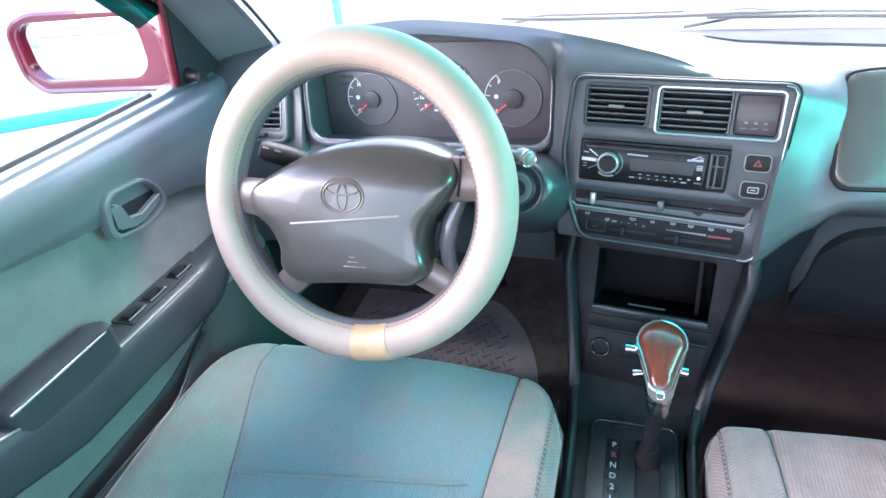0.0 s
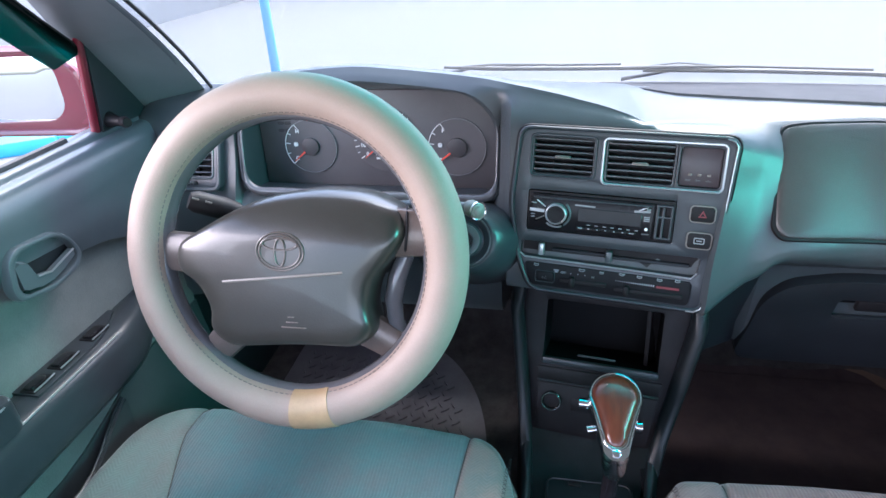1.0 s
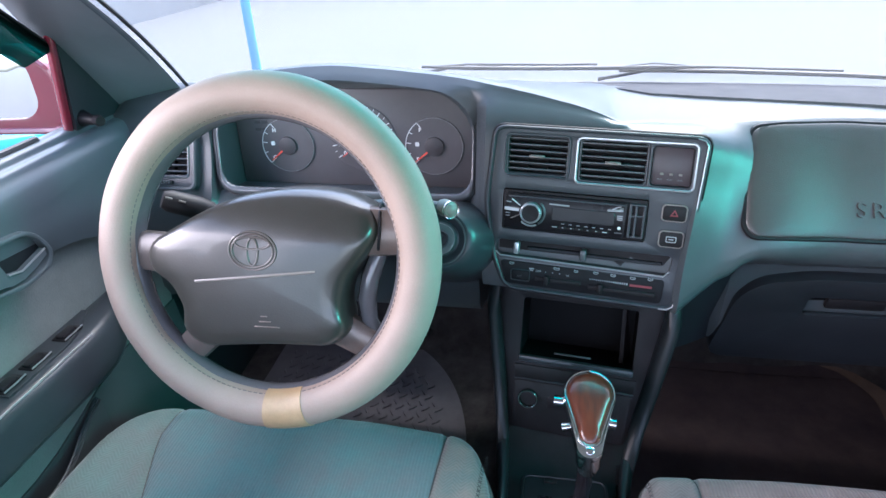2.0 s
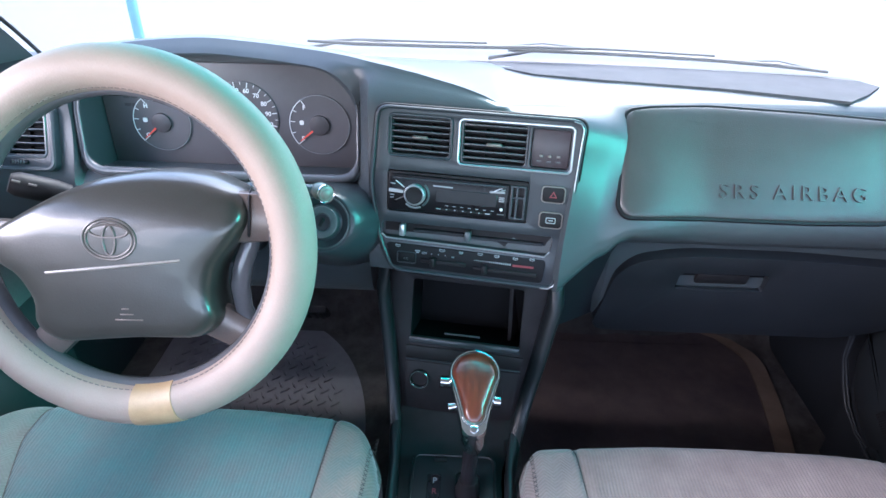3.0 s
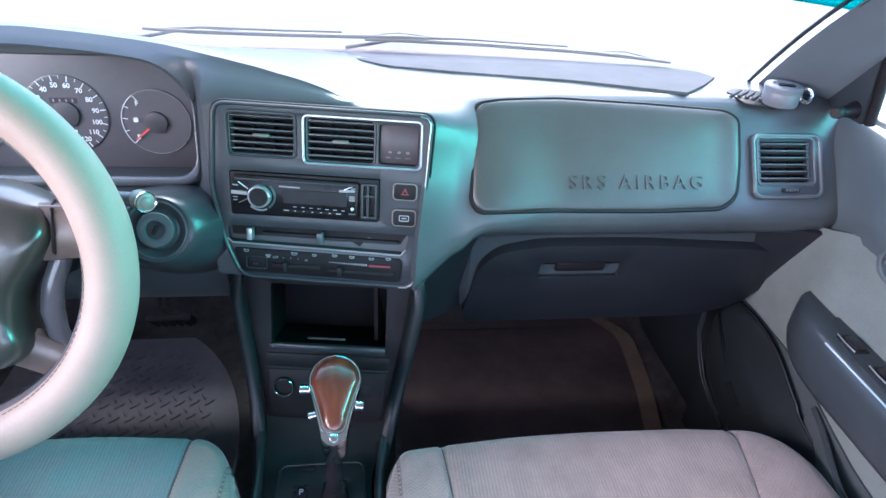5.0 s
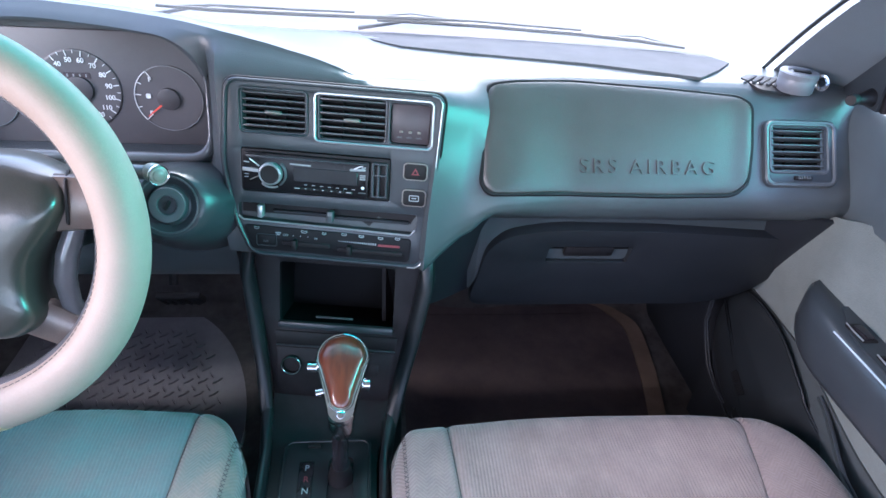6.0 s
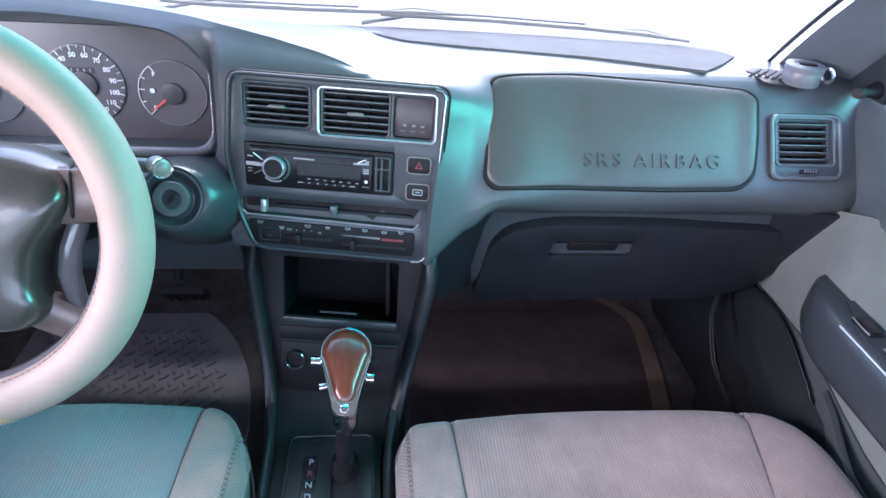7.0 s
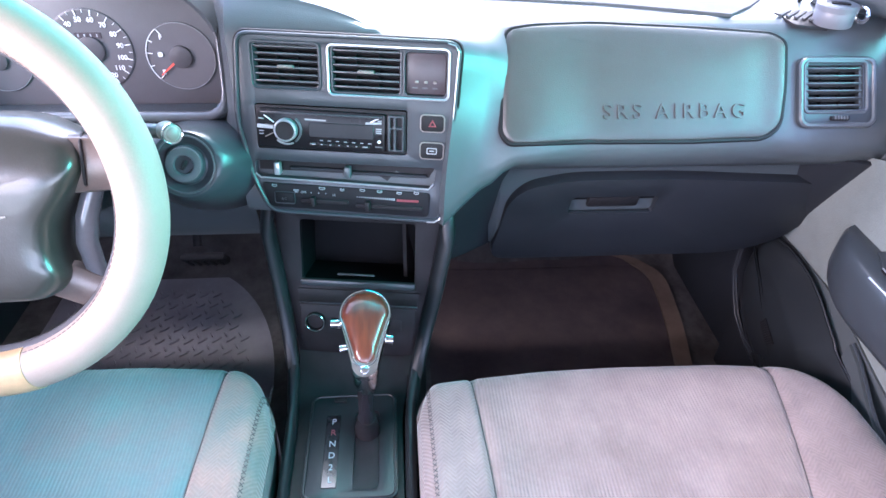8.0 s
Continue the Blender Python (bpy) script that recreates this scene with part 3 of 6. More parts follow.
def dash_body():
    keys = [(-0.748, profile_end()), (-0.725, profile_side()), (-0.60, profile_side()), (-0.575, profile_driver(-0.575, False)), (-0.569, profile_driver(-0.569, True))]
    keys += [(x, profile_driver(x, True)) for x in (-0.556 + 0.0125 * k for k in range(31))] + [(-0.173, profile_driver(-0.173, True))]
    keys += [(-0.166, profile_driver(-0.166, False))]
    keys += [(x, profile_stack(x)) for x in (-0.15 + 0.0125 * k for k in range(14))] + [(x, profile_stack(x)) for x in (0.025, 0.06, 0.09, 0.112)]
    near, far = profile_stack(0.112), profile_passenger(0.205)
    keys += [(0.123, [(0.92 * a[0] + 0.08 * b[0] - (0, 0, 0, 0, 0, 0.006, 0.013, 0.019, 0.022, 0.022, 0.014, 0, 0, 0)[k], 0.92 * a[1] + 0.08 * b[1]) for k, (a, b) in enumerate(zip(near, far))])]
    keys += [(0.140, [(0.75 * a[0] + 0.25 * b[0] - (0, 0, 0, 0, 0, 0.003, 0.008, 0.012, 0.014, 0.014, 0.008, 0, 0, 0)[k], 0.75 * a[1] + 0.25 * b[1]) for k, (a, b) in enumerate(zip(near, far))])]
    keys += [(0.170, [(0.4 * a[0] + 0.6 * b[0] - (0, 0, 0, 0, 0, 0, 0, 0.001, 0.002, 0.002, 0.001, 0, 0, 0)[k], 0.4 * a[1] + 0.6 * b[1]) for k, (a, b) in enumerate(zip(near, far))])]
    keys += [(x, profile_passenger(x)) for x in (0.205, 0.222, 0.24, 0.26, 0.28, 0.30, 0.325, 0.42, 0.54, 0.60, 0.690)]
    keys += [(0.721, [((a[0] + b[0]) / 2 - 0.005, (a[1] + b[1]) / 2 + 0.002) for a, b in zip(profile_passenger(0.69), profile_end())]), (0.742, profile_end())]
    secs = []
    for (xa, a), (xb, b) in zip(keys, keys[1:]):
        steps = max(1, round((xb - xa) / 0.010))
        for k in range(steps):
            t = k / steps
            s = smooth01(t) if xb - xa > 0.03 else t
            secs.append([(xa + (xb - xa) * t, p[0] + (q[0] - p[0]) * s, p[1] + (q[1] - p[1]) * s) for p, q in zip(a, b)])
    secs.append([(keys[-1][0], *p) for p in keys[-1][1]])
    fine = []
    for s in secs:
        ring, n = [], len(s)
        for i in range(n):
            p0, p1, p2, p3 = (Vector(s[(i + d) % n]) for d in (-1, 0, 1, 2))
            tight = (i in (5, 6, 7, 8, 12, 13, 0) and -0.575 < s[0][0] < -0.167) or i in (0, 2, 3)
            if i in (12, 13) or tight:
                ring.append(tuple(p1))
                ring.append(tuple((p1 + p2) / 2))
                ring.append(tuple(p1 * 0.25 + p2 * 0.75))
            else:
                for t in (0, 1 / 3, 2 / 3):
                    ring.append(tuple(0.5 * ((2 * p1) + (p2 - p0) * t + (2 * p0 - 5 * p1 + 4 * p2 - p3) * t * t + (3 * p1 - p0 - 3 * p2 + p3) * t ** 3)))
        fine.append(ring)
    bm, inv = loft(fine), STACK.inverted()
    for v in bm.verts:
        v.co.x -= 0.016 * smooth01((0.945 - v.co.z) / 0.20) * smooth01((v.co.x - 0.09) / 0.03) * smooth01((0.25 - v.co.x) / 0.11)
    gone = []
    for f in bm.faces:
        c = f.calc_center_median()
        q = inv @ c
        stack_hole = abs(q.z) < 0.035 and ((-0.094 < q.x < -0.010 and 0.049 < q.y < 0.101) or (0.002 < q.x < 0.086 and 0.046 < q.y < 0.100))
        side_hole = c.y < 0.81 and ((0.586 < c.x < 0.664 and 0.857 < c.z < 0.906) or (-0.690 < c.x < -0.611 and 0.860 < c.z < 0.913))
        if stack_hole or side_hole:
            gone.append(f)
    bmesh.ops.delete(bm, geom=gone, context="FACES")
    return part("body", bm, PAD, dash, sharp=36)


dash_body()


def defroster_tray():
    """Darker sunken tray along the foot of the windshield."""
    near = ((-0.020, 1.036), (0.011, 0.988), (0.040, 0.930), (0.079, 0.897), (0.174, 0.871), (0.331, 0.838), (0.487, 0.790), (0.530, 0.827), (0.571, 0.874))
    back = ((-0.020, 1.036), (0.100, 1.040), (0.204, 1.030), (0.390, 0.993), (0.460, 0.972), (0.552, 0.932), (0.571, 0.874))

    def f(u, v):
        x = -0.020 + 0.591 * u
        a, b = (float(np.interp(x, [p[0] for p in row], [p[1] for p in row])) for row in (near, back))
        y = a + (b - a) * v
        return (x, y, 0.9588 - 0.05 * max(0, y - 0.83) - 0.10 * max(0, y - 0.93))
    return part("defroster_tray", sheet(f, 70, 14, 0.004), DEFROST, dash, "dull dark tray at the windshield foot")


defroster_tray()


def slatted_vent(parent, m, w, h, count, tab=True, frame_mat=BEZEL, tilt=-18):
    """A vent with a dark throat, level slats and a small thumb tab. Centre at m."""
    vent = part("air_vent", plate(rrect(-w / 2 - 0.003, -h / 2 - 0.003, w / 2 + 0.003, h / 2 + 0.003, 0.005), [rrect(-w / 2, -h / 2, w / 2, h / 2, 0.004)], 0.016, 0.001), frame_mat, parent, m=m)
    part("throat", rbox(w + 0.002, h + 0.002, 0.002, 0, at=(0, 0, -0.0155)), SLOTSHADE, vent, m=m)
    for k in range(count):
        y = -h / 2 + h * (k + 0.5) / count
        part("slat", rbox(w, 0.0024, 0.0115, 0.0010, 2, (0, 0, 0)), SLAT, vent, m=m @ Matrix.Translation((0, y, -0.0065)) @ Matrix.Rotation(radians(tilt), 4, "X"))
    for k in (-1, 1):
        part("divider", rbox(0.0016, h, 0.006, 0.0004, 1, (k * w / 6, 0, -0.0118)), SLOTSHADE, vent, m=m)
    if tab:
        part("thumb_tab", rbox(0.020, 0.0042, 0.007, 0.0018, 2, (0, -0.001, 0.0010)), SPOKE, vent, m=m)
    return vent


def centre_panel():
    outline = rounded([(-0.1085, 0.1105), (0.1545, 0.1095), (0.1510, 0.033), (0.1470, -0.041), (0.1389, -0.1125), (-0.0833, -0.1105), (-0.1030, -0.0645), (-0.1160, 0.009)], 0.016)
    v1, v2 = rrect(-0.0937, 0.048, -0.0105, 0.1015, 0.006), rrect(0.0008, 0.045, 0.0876, 0.1005, 0.006)
    clock, radio = rrect(0.0905, 0.0475, 0.1395, 0.0965, 0.005), rrect(-0.0935, -0.0265, 0.0935, 0.0290, 0.003)
    slot = rounded([(-0.0995, -0.0425), (0.1310, -0.0415), (0.1280, -0.0685), (-0.0990, -0.0645)], 0.006)
    panel = part("centre_panel", plate(outline, [v1, v2, clock, radio, slot], 0.014, 0.002), BEZEL, dash, "charcoal centre panel turned to the driver", m=STACK)
    rim = [(x, y, 0.0008) for x, y in outline]
    part("edge_gap", tube([STACK @ Vector((x * 1.022 - 0.0004, y * 1.022, -0.003)) for x, y in outline], 0.0022, 6, closed=True), BLACK, panel)
    # The bevel's bright highlight is built in as a thin silver tube.
    part("edge_glint", tube([STACK @ Vector(p) for p in ((0.140, 0.1085, 0.0028), (0.1485, 0.1065, 0.0030), (0.1527, 0.100, 0.0030), (0.1520, 0.080, 0.003), (0.1502, 0.035, 0.003), (0.1464, -0.040, 0.003), (0.1405, -0.095, 0.0026))], 0.0009, 6), SILVER, panel, "bright edge line, a glint made as a silver tube")
    part("panel_edge", tube([STACK @ Vector(p) for p in rim], 0.0026, 8, closed=True), BEZEL, panel)
    slatted_vent(panel, STACK @ Matrix.Translation((-0.0521, 0.0748, -0.001)), 0.0765, 0.0475, 6)
    slatted_vent(panel, STACK @ Matrix.Translation((0.0442, 0.0728, -0.001)), 0.0800, 0.0500, 6)
    part("vent_surround", tube([STACK @ Vector((x, y, 0.001)) for x, y in rrect(-0.001, 0.0435, 0.1425, 0.1015, 0.006)], 0.0016, 6, closed=True), SILVER, panel, "shiny silver edge round vent and clock")
    part("vent_surround", tube([STACK @ Vector((x, y, 0.001)) for x, y in v1], 0.0014, 6, closed=True), BEZEL, panel)
    c = part("clock", rbox(0.0475, 0.0475, 0.004, 0.001, 2, (0.115, 0.072, -0.007)), CLOCK, panel, "dark clock window with three buttons", m=STACK)
    for k in range(3):
        part("button", rbox(0.0045, 0.0030, 0.002, 0.0006, 1, (0.104 + k * 0.011, 0.0625, -0.0045)), SPOKE, c, m=STACK)
    for k in range(3):
        part("marking", rbox(0.0060, 0.0016, 0.0006, 0, 1, (0.102 + k * 0.012, 0.0555, -0.0048)), SLAT, c, m=STACK)
    # hazard and demister switches
    for cy, kind in ((0.0153, "hazard"), (-0.0186, "demister")):
        b = part("switch", plate(rrect(0.1112, cy - 0.0095, 0.1385, cy + 0.0095, 0.004), (), 0.004, 0.0012), BLACK, panel, m=STACK @ Matrix.Translation((0, 0, 0.0035)))
        part("switch_edge", tube([STACK @ Vector((x, y, 0.0025)) for x, y in rrect(0.1105, cy - 0.0102, 0.1392, cy + 0.0102, 0.0045)], 0.0010, 6, closed=True), SPOKE, panel)
        if kind == "hazard":
            tri = [(0.1249 + 0.0058 * math.cos(a), cy - 0.001 + 0.0058 * math.sin(a)) for a in (radians(90), radians(210), radians(330))]
            inn = [(0.1249 + 0.0030 * math.cos(a), cy - 0.001 + 0.0030 * math.sin(a)) for a in (radians(90), radians(210), radians(330))]
            part("warning_triangle", plate(tri, [inn], 0.0006, 0), DIMRED, b, m=STACK @ Matrix.Translation((0, 0, 0.0042)))
        else:
            part("window_symbol", plate(rrect(0.1185, cy - 0.004, 0.1313, cy + 0.004, 0.0015), [rrect(0.1197, cy - 0.0028, 0.1301, cy + 0.0028, 0.001)], 0.0006, 0), DIMWHITE, b, m=STACK @ Matrix.Translation((0, 0, 0.0042)))
            part("window_symbol", rbox(0.006, 0.0014, 0.0008, 0, 1, (0.1249, cy, 0.0038)), DIMWHITE, b, m=STACK)
    # sliding heater levers in the upper slot
    s = part("lever_slot", rbox(0.226, 0.026, 0.003, 0.0, 1, (0.0155, -0.054, -0.0125)), BLACK, panel, m=STACK)
    part("lever_rail", rbox(0.076, 0.0045, 0.006, 0.001, 1, (-0.019, -0.0535, -0.009)), LOWER, s, m=STACK)
    part("lever_rail", rbox(0.098, 0.0045, 0.006, 0.001, 1, (0.070, -0.0555, -0.009)), LOWER, s, m=STACK)
    part("lever", rbox(0.0075, 0.017, 0.012, 0.0018, 2, (-0.0712, -0.0525, -0.002)), SILVER, s, "pale worn lever knob", m=STACK)
    part("lever", rbox(0.0085, 0.015, 0.012, 0.0020, 2, (0.0185, -0.0530, -0.002)), SLAT, s, m=STACK)
    part("slot_lip", tube([STACK @ Vector(p) for p in ((-0.0995, -0.060, 0.001), (-0.093, -0.0650, 0.0015), (0.02, -0.0668, 0.0015), (0.122, -0.0692, 0.0015), (0.1285, -0.062, 0.001))], 0.0012, 6), SILVER, panel)
    # Silver tube drawn in place of the highlight on this corner.
    part("corner_glint", tube([STACK @ Vector(p) for p in ((0.121, -0.1135, 0.0025), (0.131, -0.1130, 0.003), (0.1375, -0.109, 0.0025), (0.1405, -0.102, 0.002))], 0.0012, 6), SILVER, panel, "corner highlight made as a silver tube")
    # heater control face with its symbols
    low = part("heater_control", plate(rounded([(-0.0930, -0.0715), (0.1250, -0.0745), (0.1225, -0.1065), (-0.0830, -0.1035)], 0.006), (), 0.006, 0.0015), HEATER, panel, m=STACK @ Matrix.Translation((0, 0, 0.0030)))
    for k, (u, w) in enumerate(((-0.0758, 0.010), (-0.0142, 0.012), (0.0117, 0.008), (0.0377, 0.010), (0.060, 0.010), (0.085, 0.010), (0.107, 0.010))):
        y, q = -0.0750 - 0.0006 * (k % 3), w * 0.31
        glyph = merged(tube([(u + q * math.cos(a), y + 0.0006 + 0.5 * q * math.sin(a), 0.0036) for a in (radians(150 + 24 * n) for n in range(11))], 0.0005, 5),
                       tube([(u - q, y + 0.0022, 0.0036), (u + 0.2 * q, y + 0.0012, 0.0036), (u + q, y + 0.0020, 0.0036)], 0.0006, 5))
        part("symbol", glyph, DIMWHITE, low, m=STACK)
    for k in range(18):
        part("scale_mark", rbox(0.0010 + 0.00004 * k, 0.0012 + 0.00009 * k, 0.0006, 0, 1, (0.031 + k * 0.0028, -0.0838 - 0.00005 * k, 0.0035)), DIMWHITE, low, m=STACK)
    part("scale_mark", rbox(0.028, 0.0030, 0.0006, 0, 1, (0.0960, -0.0855, 0.0035)), DIMRED, low, "red warm mark", m=STACK)
    part("fan_symbol", merged(*(rbox(0.0042, 0.0016, 0.0006, 0, 1, (-0.0480 + 0.0016 * math.cos(a), -0.0800 + 0.0016 * math.sin(a), 0.0035)) for a in (0.6, 2.7, 4.8))), DIMWHITE, low, m=STACK)
    writing("caption", "OFF", 0.0042, DIMWHITE, low, STACK @ Matrix.Translation((-0.0385, -0.0818, 0.0033)))
    for k in range(3):
        part("fan_step", rbox(0.0012, 0.0012, 0.0006, 0, 1, (-0.0285 + 0.0095 * k, -0.0818, 0.0035)), DIMWHITE, low, m=STACK)
    writing("caption", "HI", 0.0040, DIMWHITE, low, STACK @ Matrix.Translation((0.0010, -0.0835, 0.0033)))
    ac = part("switch", rbox(0.024, 0.014, 0.003, 0.0015, 2, (-0.063, -0.0900, 0.0035)), HEATER, low, m=STACK)
    writing("caption", "A/C", 0.0042, SLAT, ac, STACK @ Matrix.Translation((-0.064, -0.0915, 0.0050)))
    part("switch_edge", tube([STACK @ Vector((x, y, 0.0042)) for x, y in rrect(-0.0760, -0.0978, -0.0500, -0.0822, 0.0025)], 0.0007, 5, closed=True), BEZEL, low)
    part("lever_rail", rbox(0.062, 0.0060, 0.003, 0.001, 1, (-0.012, -0.0925, 0.0030)), BLACK, low, m=STACK)
    part("lever", rbox(0.0065, 0.013, 0.010, 0.0018, 2, (-0.026, -0.0925, 0.0060)), BLACK, low, m=STACK)
    part("lever_rail", rbox(0.086, 0.0060, 0.003, 0.001, 1, (0.072, -0.0955, 0.0030)), BLACK, low, m=STACK)
    part("lever", rbox(0.0065, 0.013, 0.010, 0.0018, 2, (0.045, -0.0945, 0.0060)), BLACK, low, m=STACK)
    return panel


centre_panel()


def airbag_panel():
    d = Vector((0, 0.709, 1)).normalized()
    m = axes((0.37, 0.698, 0.832), Vector((1, 0, 0)), d, Vector((1, 0, 0)).cross(d))
    out = rounded([(-0.189, 0.012), (-0.180, -0.001), (-0.06, -0.0075), (0.06, -0.0085), (0.160, -0.006), (0.180, 0.012), (0.1855, 0.060), (0.1865, 0.118), (0.170, 0.1275), (0.06, 0.1345), (-0.06, 0.1400), (-0.150, 0.1420), (-0.182, 0.1375), (-0.187, 0.06)], 0.013, 4)

    def follow(bm, mm):
        bmesh.ops.subdivide_edges(bm, edges=[e for e in bm.edges if e.calc_length() > 0.02], cuts=3, use_grid_fill=True)
        bm.transform(mm)
        for v in bm.verts:
            v.co.y -= swell(v.co.x)
        return bm
    part("panel_gap", tube([(x, y - swell(x), z) for x, y, z in (m @ Vector((px * 1.006, 0.066 + (py - 0.066) * 1.015, 0.002)) for px, py in out)], 0.0035, 6, closed=True), BLACK, dash)
    rings = [(1.0, -0.002), (1.0, 0.004), (0.988, 0.0065), (0.96, 0.0075), (0.85, 0.008), (0.7, 0.0086), (0.5, 0.009), (0.25, 0.0095)]
    p = part("airbag_panel", follow(dome(out, rings, (0, 0.066)), m), AIRVINYL, dash, "grey vinyl passenger airbag cover with raised letters")
    writing("lettering", "SRS AIRBAG", 0.0275, AIRVINYL, p, Matrix.Translation((0, 0.005, 0)) @ m @ Matrix.Translation((0.037, 0.0275, 0.0090)), extrude=0.0020, spacing=1.36)
    return p


airbag_panel()


def lower_dash_panel():
    """Dark panel between the console and the glove box."""
    def f(u, v):
        z = 0.772 - 0.175 * v
        return (0.098 + 0.145 * u, 0.716 + 0.052 * smooth01(u) - 0.20 * (z - 0.70) * u + 0.03 * v, z)
    return part("lower_dash_panel", sheet(f, 14, 12, 0.006), LOWER, dash)


lower_dash_panel()


def dash_end_panel():
    """Dark rounded end of the lower dashboard that closes against the passenger door."""
    def f(u, v):
        z = 0.790 - 0.225 * v
        return (0.630 + 0.072 * u, 0.697 + 0.105 * v + 0.012 * v * v + 0.055 * (1 - u) ** 2, z)
    return part("dash_end_panel", sheet(f, 12, 14, 0.006), LOWER, dash)


dash_end_panel()


def glove_box():
    d = Vector((0, -0.043, 0.152)).normalized()
    m = axes((0.45, 0.7635, 0.676), Vector((1, 0, 0)), d, Vector((1, 0, 0)).cross(d))
    out = rounded([(-0.256, -0.108), (0.150, -0.108), (0.222, -0.080), (0.254, -0.020), (0.256, 0.030), (0.215, 0.062), (0.0, 0.076), (-0.150, 0.077), (-0.215, 0.062), (-0.240, 0.030)], 0.03, 4)
    hole = rrect(-0.146, 0.002, -0.016, 0.040, 0.008)
    box = part("glove_box", plate(out, [hole], 0.018, 0.0045), LOWER, dash, "closed charcoal glove box lid with a recessed latch", m=m @ Matrix.Translation((0, 0, 0.012)))
    part("latch_recess", rbox(0.134, 0.042, 0.003, 0, 1, (-0.081, 0.021, -0.001)), SLOTSHADE, box, m=m)
    part("latch", rbox(0.078, 0.022, 0.010, 0.004, 2, (-0.081, 0.026, 0.005)), BLACK, box, m=m)
    part("latch_lip", rbox(0.126, 0.004, 0.006, 0.0015, 2, (-0.081, 0.0035, 0.0088)), LOWER, box, m=m)
    return box


glove_box()


def side_vent(x, sign):
    z = 0.876
    if sign > 0:
        d = Vector((0, 0.709, 1)).normalized()
        o = (x, air_y(z), z)
    else:
        d = Vector((0, 0.43, 1)).normalized()
        o = (x, 0.768, z + 0.006)
    n = Vector((1, 0, 0)).cross(d)
    m = axes(o, Vector((1, 0, 0)), d, n) @ Matrix.Translation((0, 0, 0.005))
    out = rrect(-0.0535, -0.046, 0.0535, 0.046, 0.012)
    holder = part("side_vent", plate(out, [rrect(-0.043, -0.024, 0.038, 0.037, 0.005)], 0.022, 0.003), BEZEL, dash, m=m)
    part("vent_surround", tube([m @ Vector((a, b, -0.001)) for a, b in rrect(-0.050, -0.043, 0.050, 0.043, 0.011)], 0.0034, 8, closed=True), SLAT, holder)
    part("vent_surround", tube([m @ Vector((a, b, 0.0)) for a, b in rrect(-0.0455, -0.0265, 0.0405, 0.0395, 0.007)], 0.0020, 6, closed=True), SLAT, holder)
    slatted_vent(holder, m @ Matrix.Translation((-0.0025, 0.0065, -0.002)), 0.078, 0.058, 6, False, tilt=-14 if sign > 0 else -12)
    part("vent_wheel", rbox(0.026, 0.006, 0.006, 0.002, 2, (0.002, -0.034, 0.001)), BLACK, holder, m=m)
    for k in range(5):
        part("rib", rbox(0.0022, 0.0052, 0.002, 0.0005, 1, (-0.006 + 0.004 * k, -0.034, 0.0045)), SLAT, holder, m=m)


side_vent(0.627, 1)
side_vent(-0.648, -1)


def side_demister():
    """Small slotted demister outlet on top of the dashboard end, with slanting bars."""
    z = 0.9565
    base = part("side_demister", plate(rounded([(0.552, 0.806), (0.566, 0.774), (0.612, 0.766), (0.606, 0.812), (0.574, 0.824)], 0.006), (), 0.004, 0.001), BLACK, dash, m=Matrix.Translation((0, 0, z)))
    for k in range(5):
        part("slat", rbox(0.0050, 0.030, 0.003, 0.0008, 1), DEFROST, base, m=Matrix.Translation((0.565 + 0.0095 * k, 0.8005 - 0.0025 * k, z + 0.001)) @ Matrix.Rotation(radians(-52), 4, "Z"))
    for piece in (base, *base.children):
        for v in piece.data.vertices:
            v.co.z -= 0.30 * max(0.0, 0.794 - v.co.y)


side_demister()

# ---- instrument cluster ----
CL = axes((-0.380, 0.853, 0.884), Vector((1, 0, 0)), Vector((0, 0.06, 1)).normalized(), Vector((1, 0, 0)).cross(Vector((0, 0.06, 1)).normalized()))


def arc(r, a0, a1, n=40):
    return [(r * math.cos(radians(a0 + (a1 - a0) * k / n)), r * math.sin(radians(a0 + (a1 - a0) * k / n)), 0) for k in range(n + 1)]


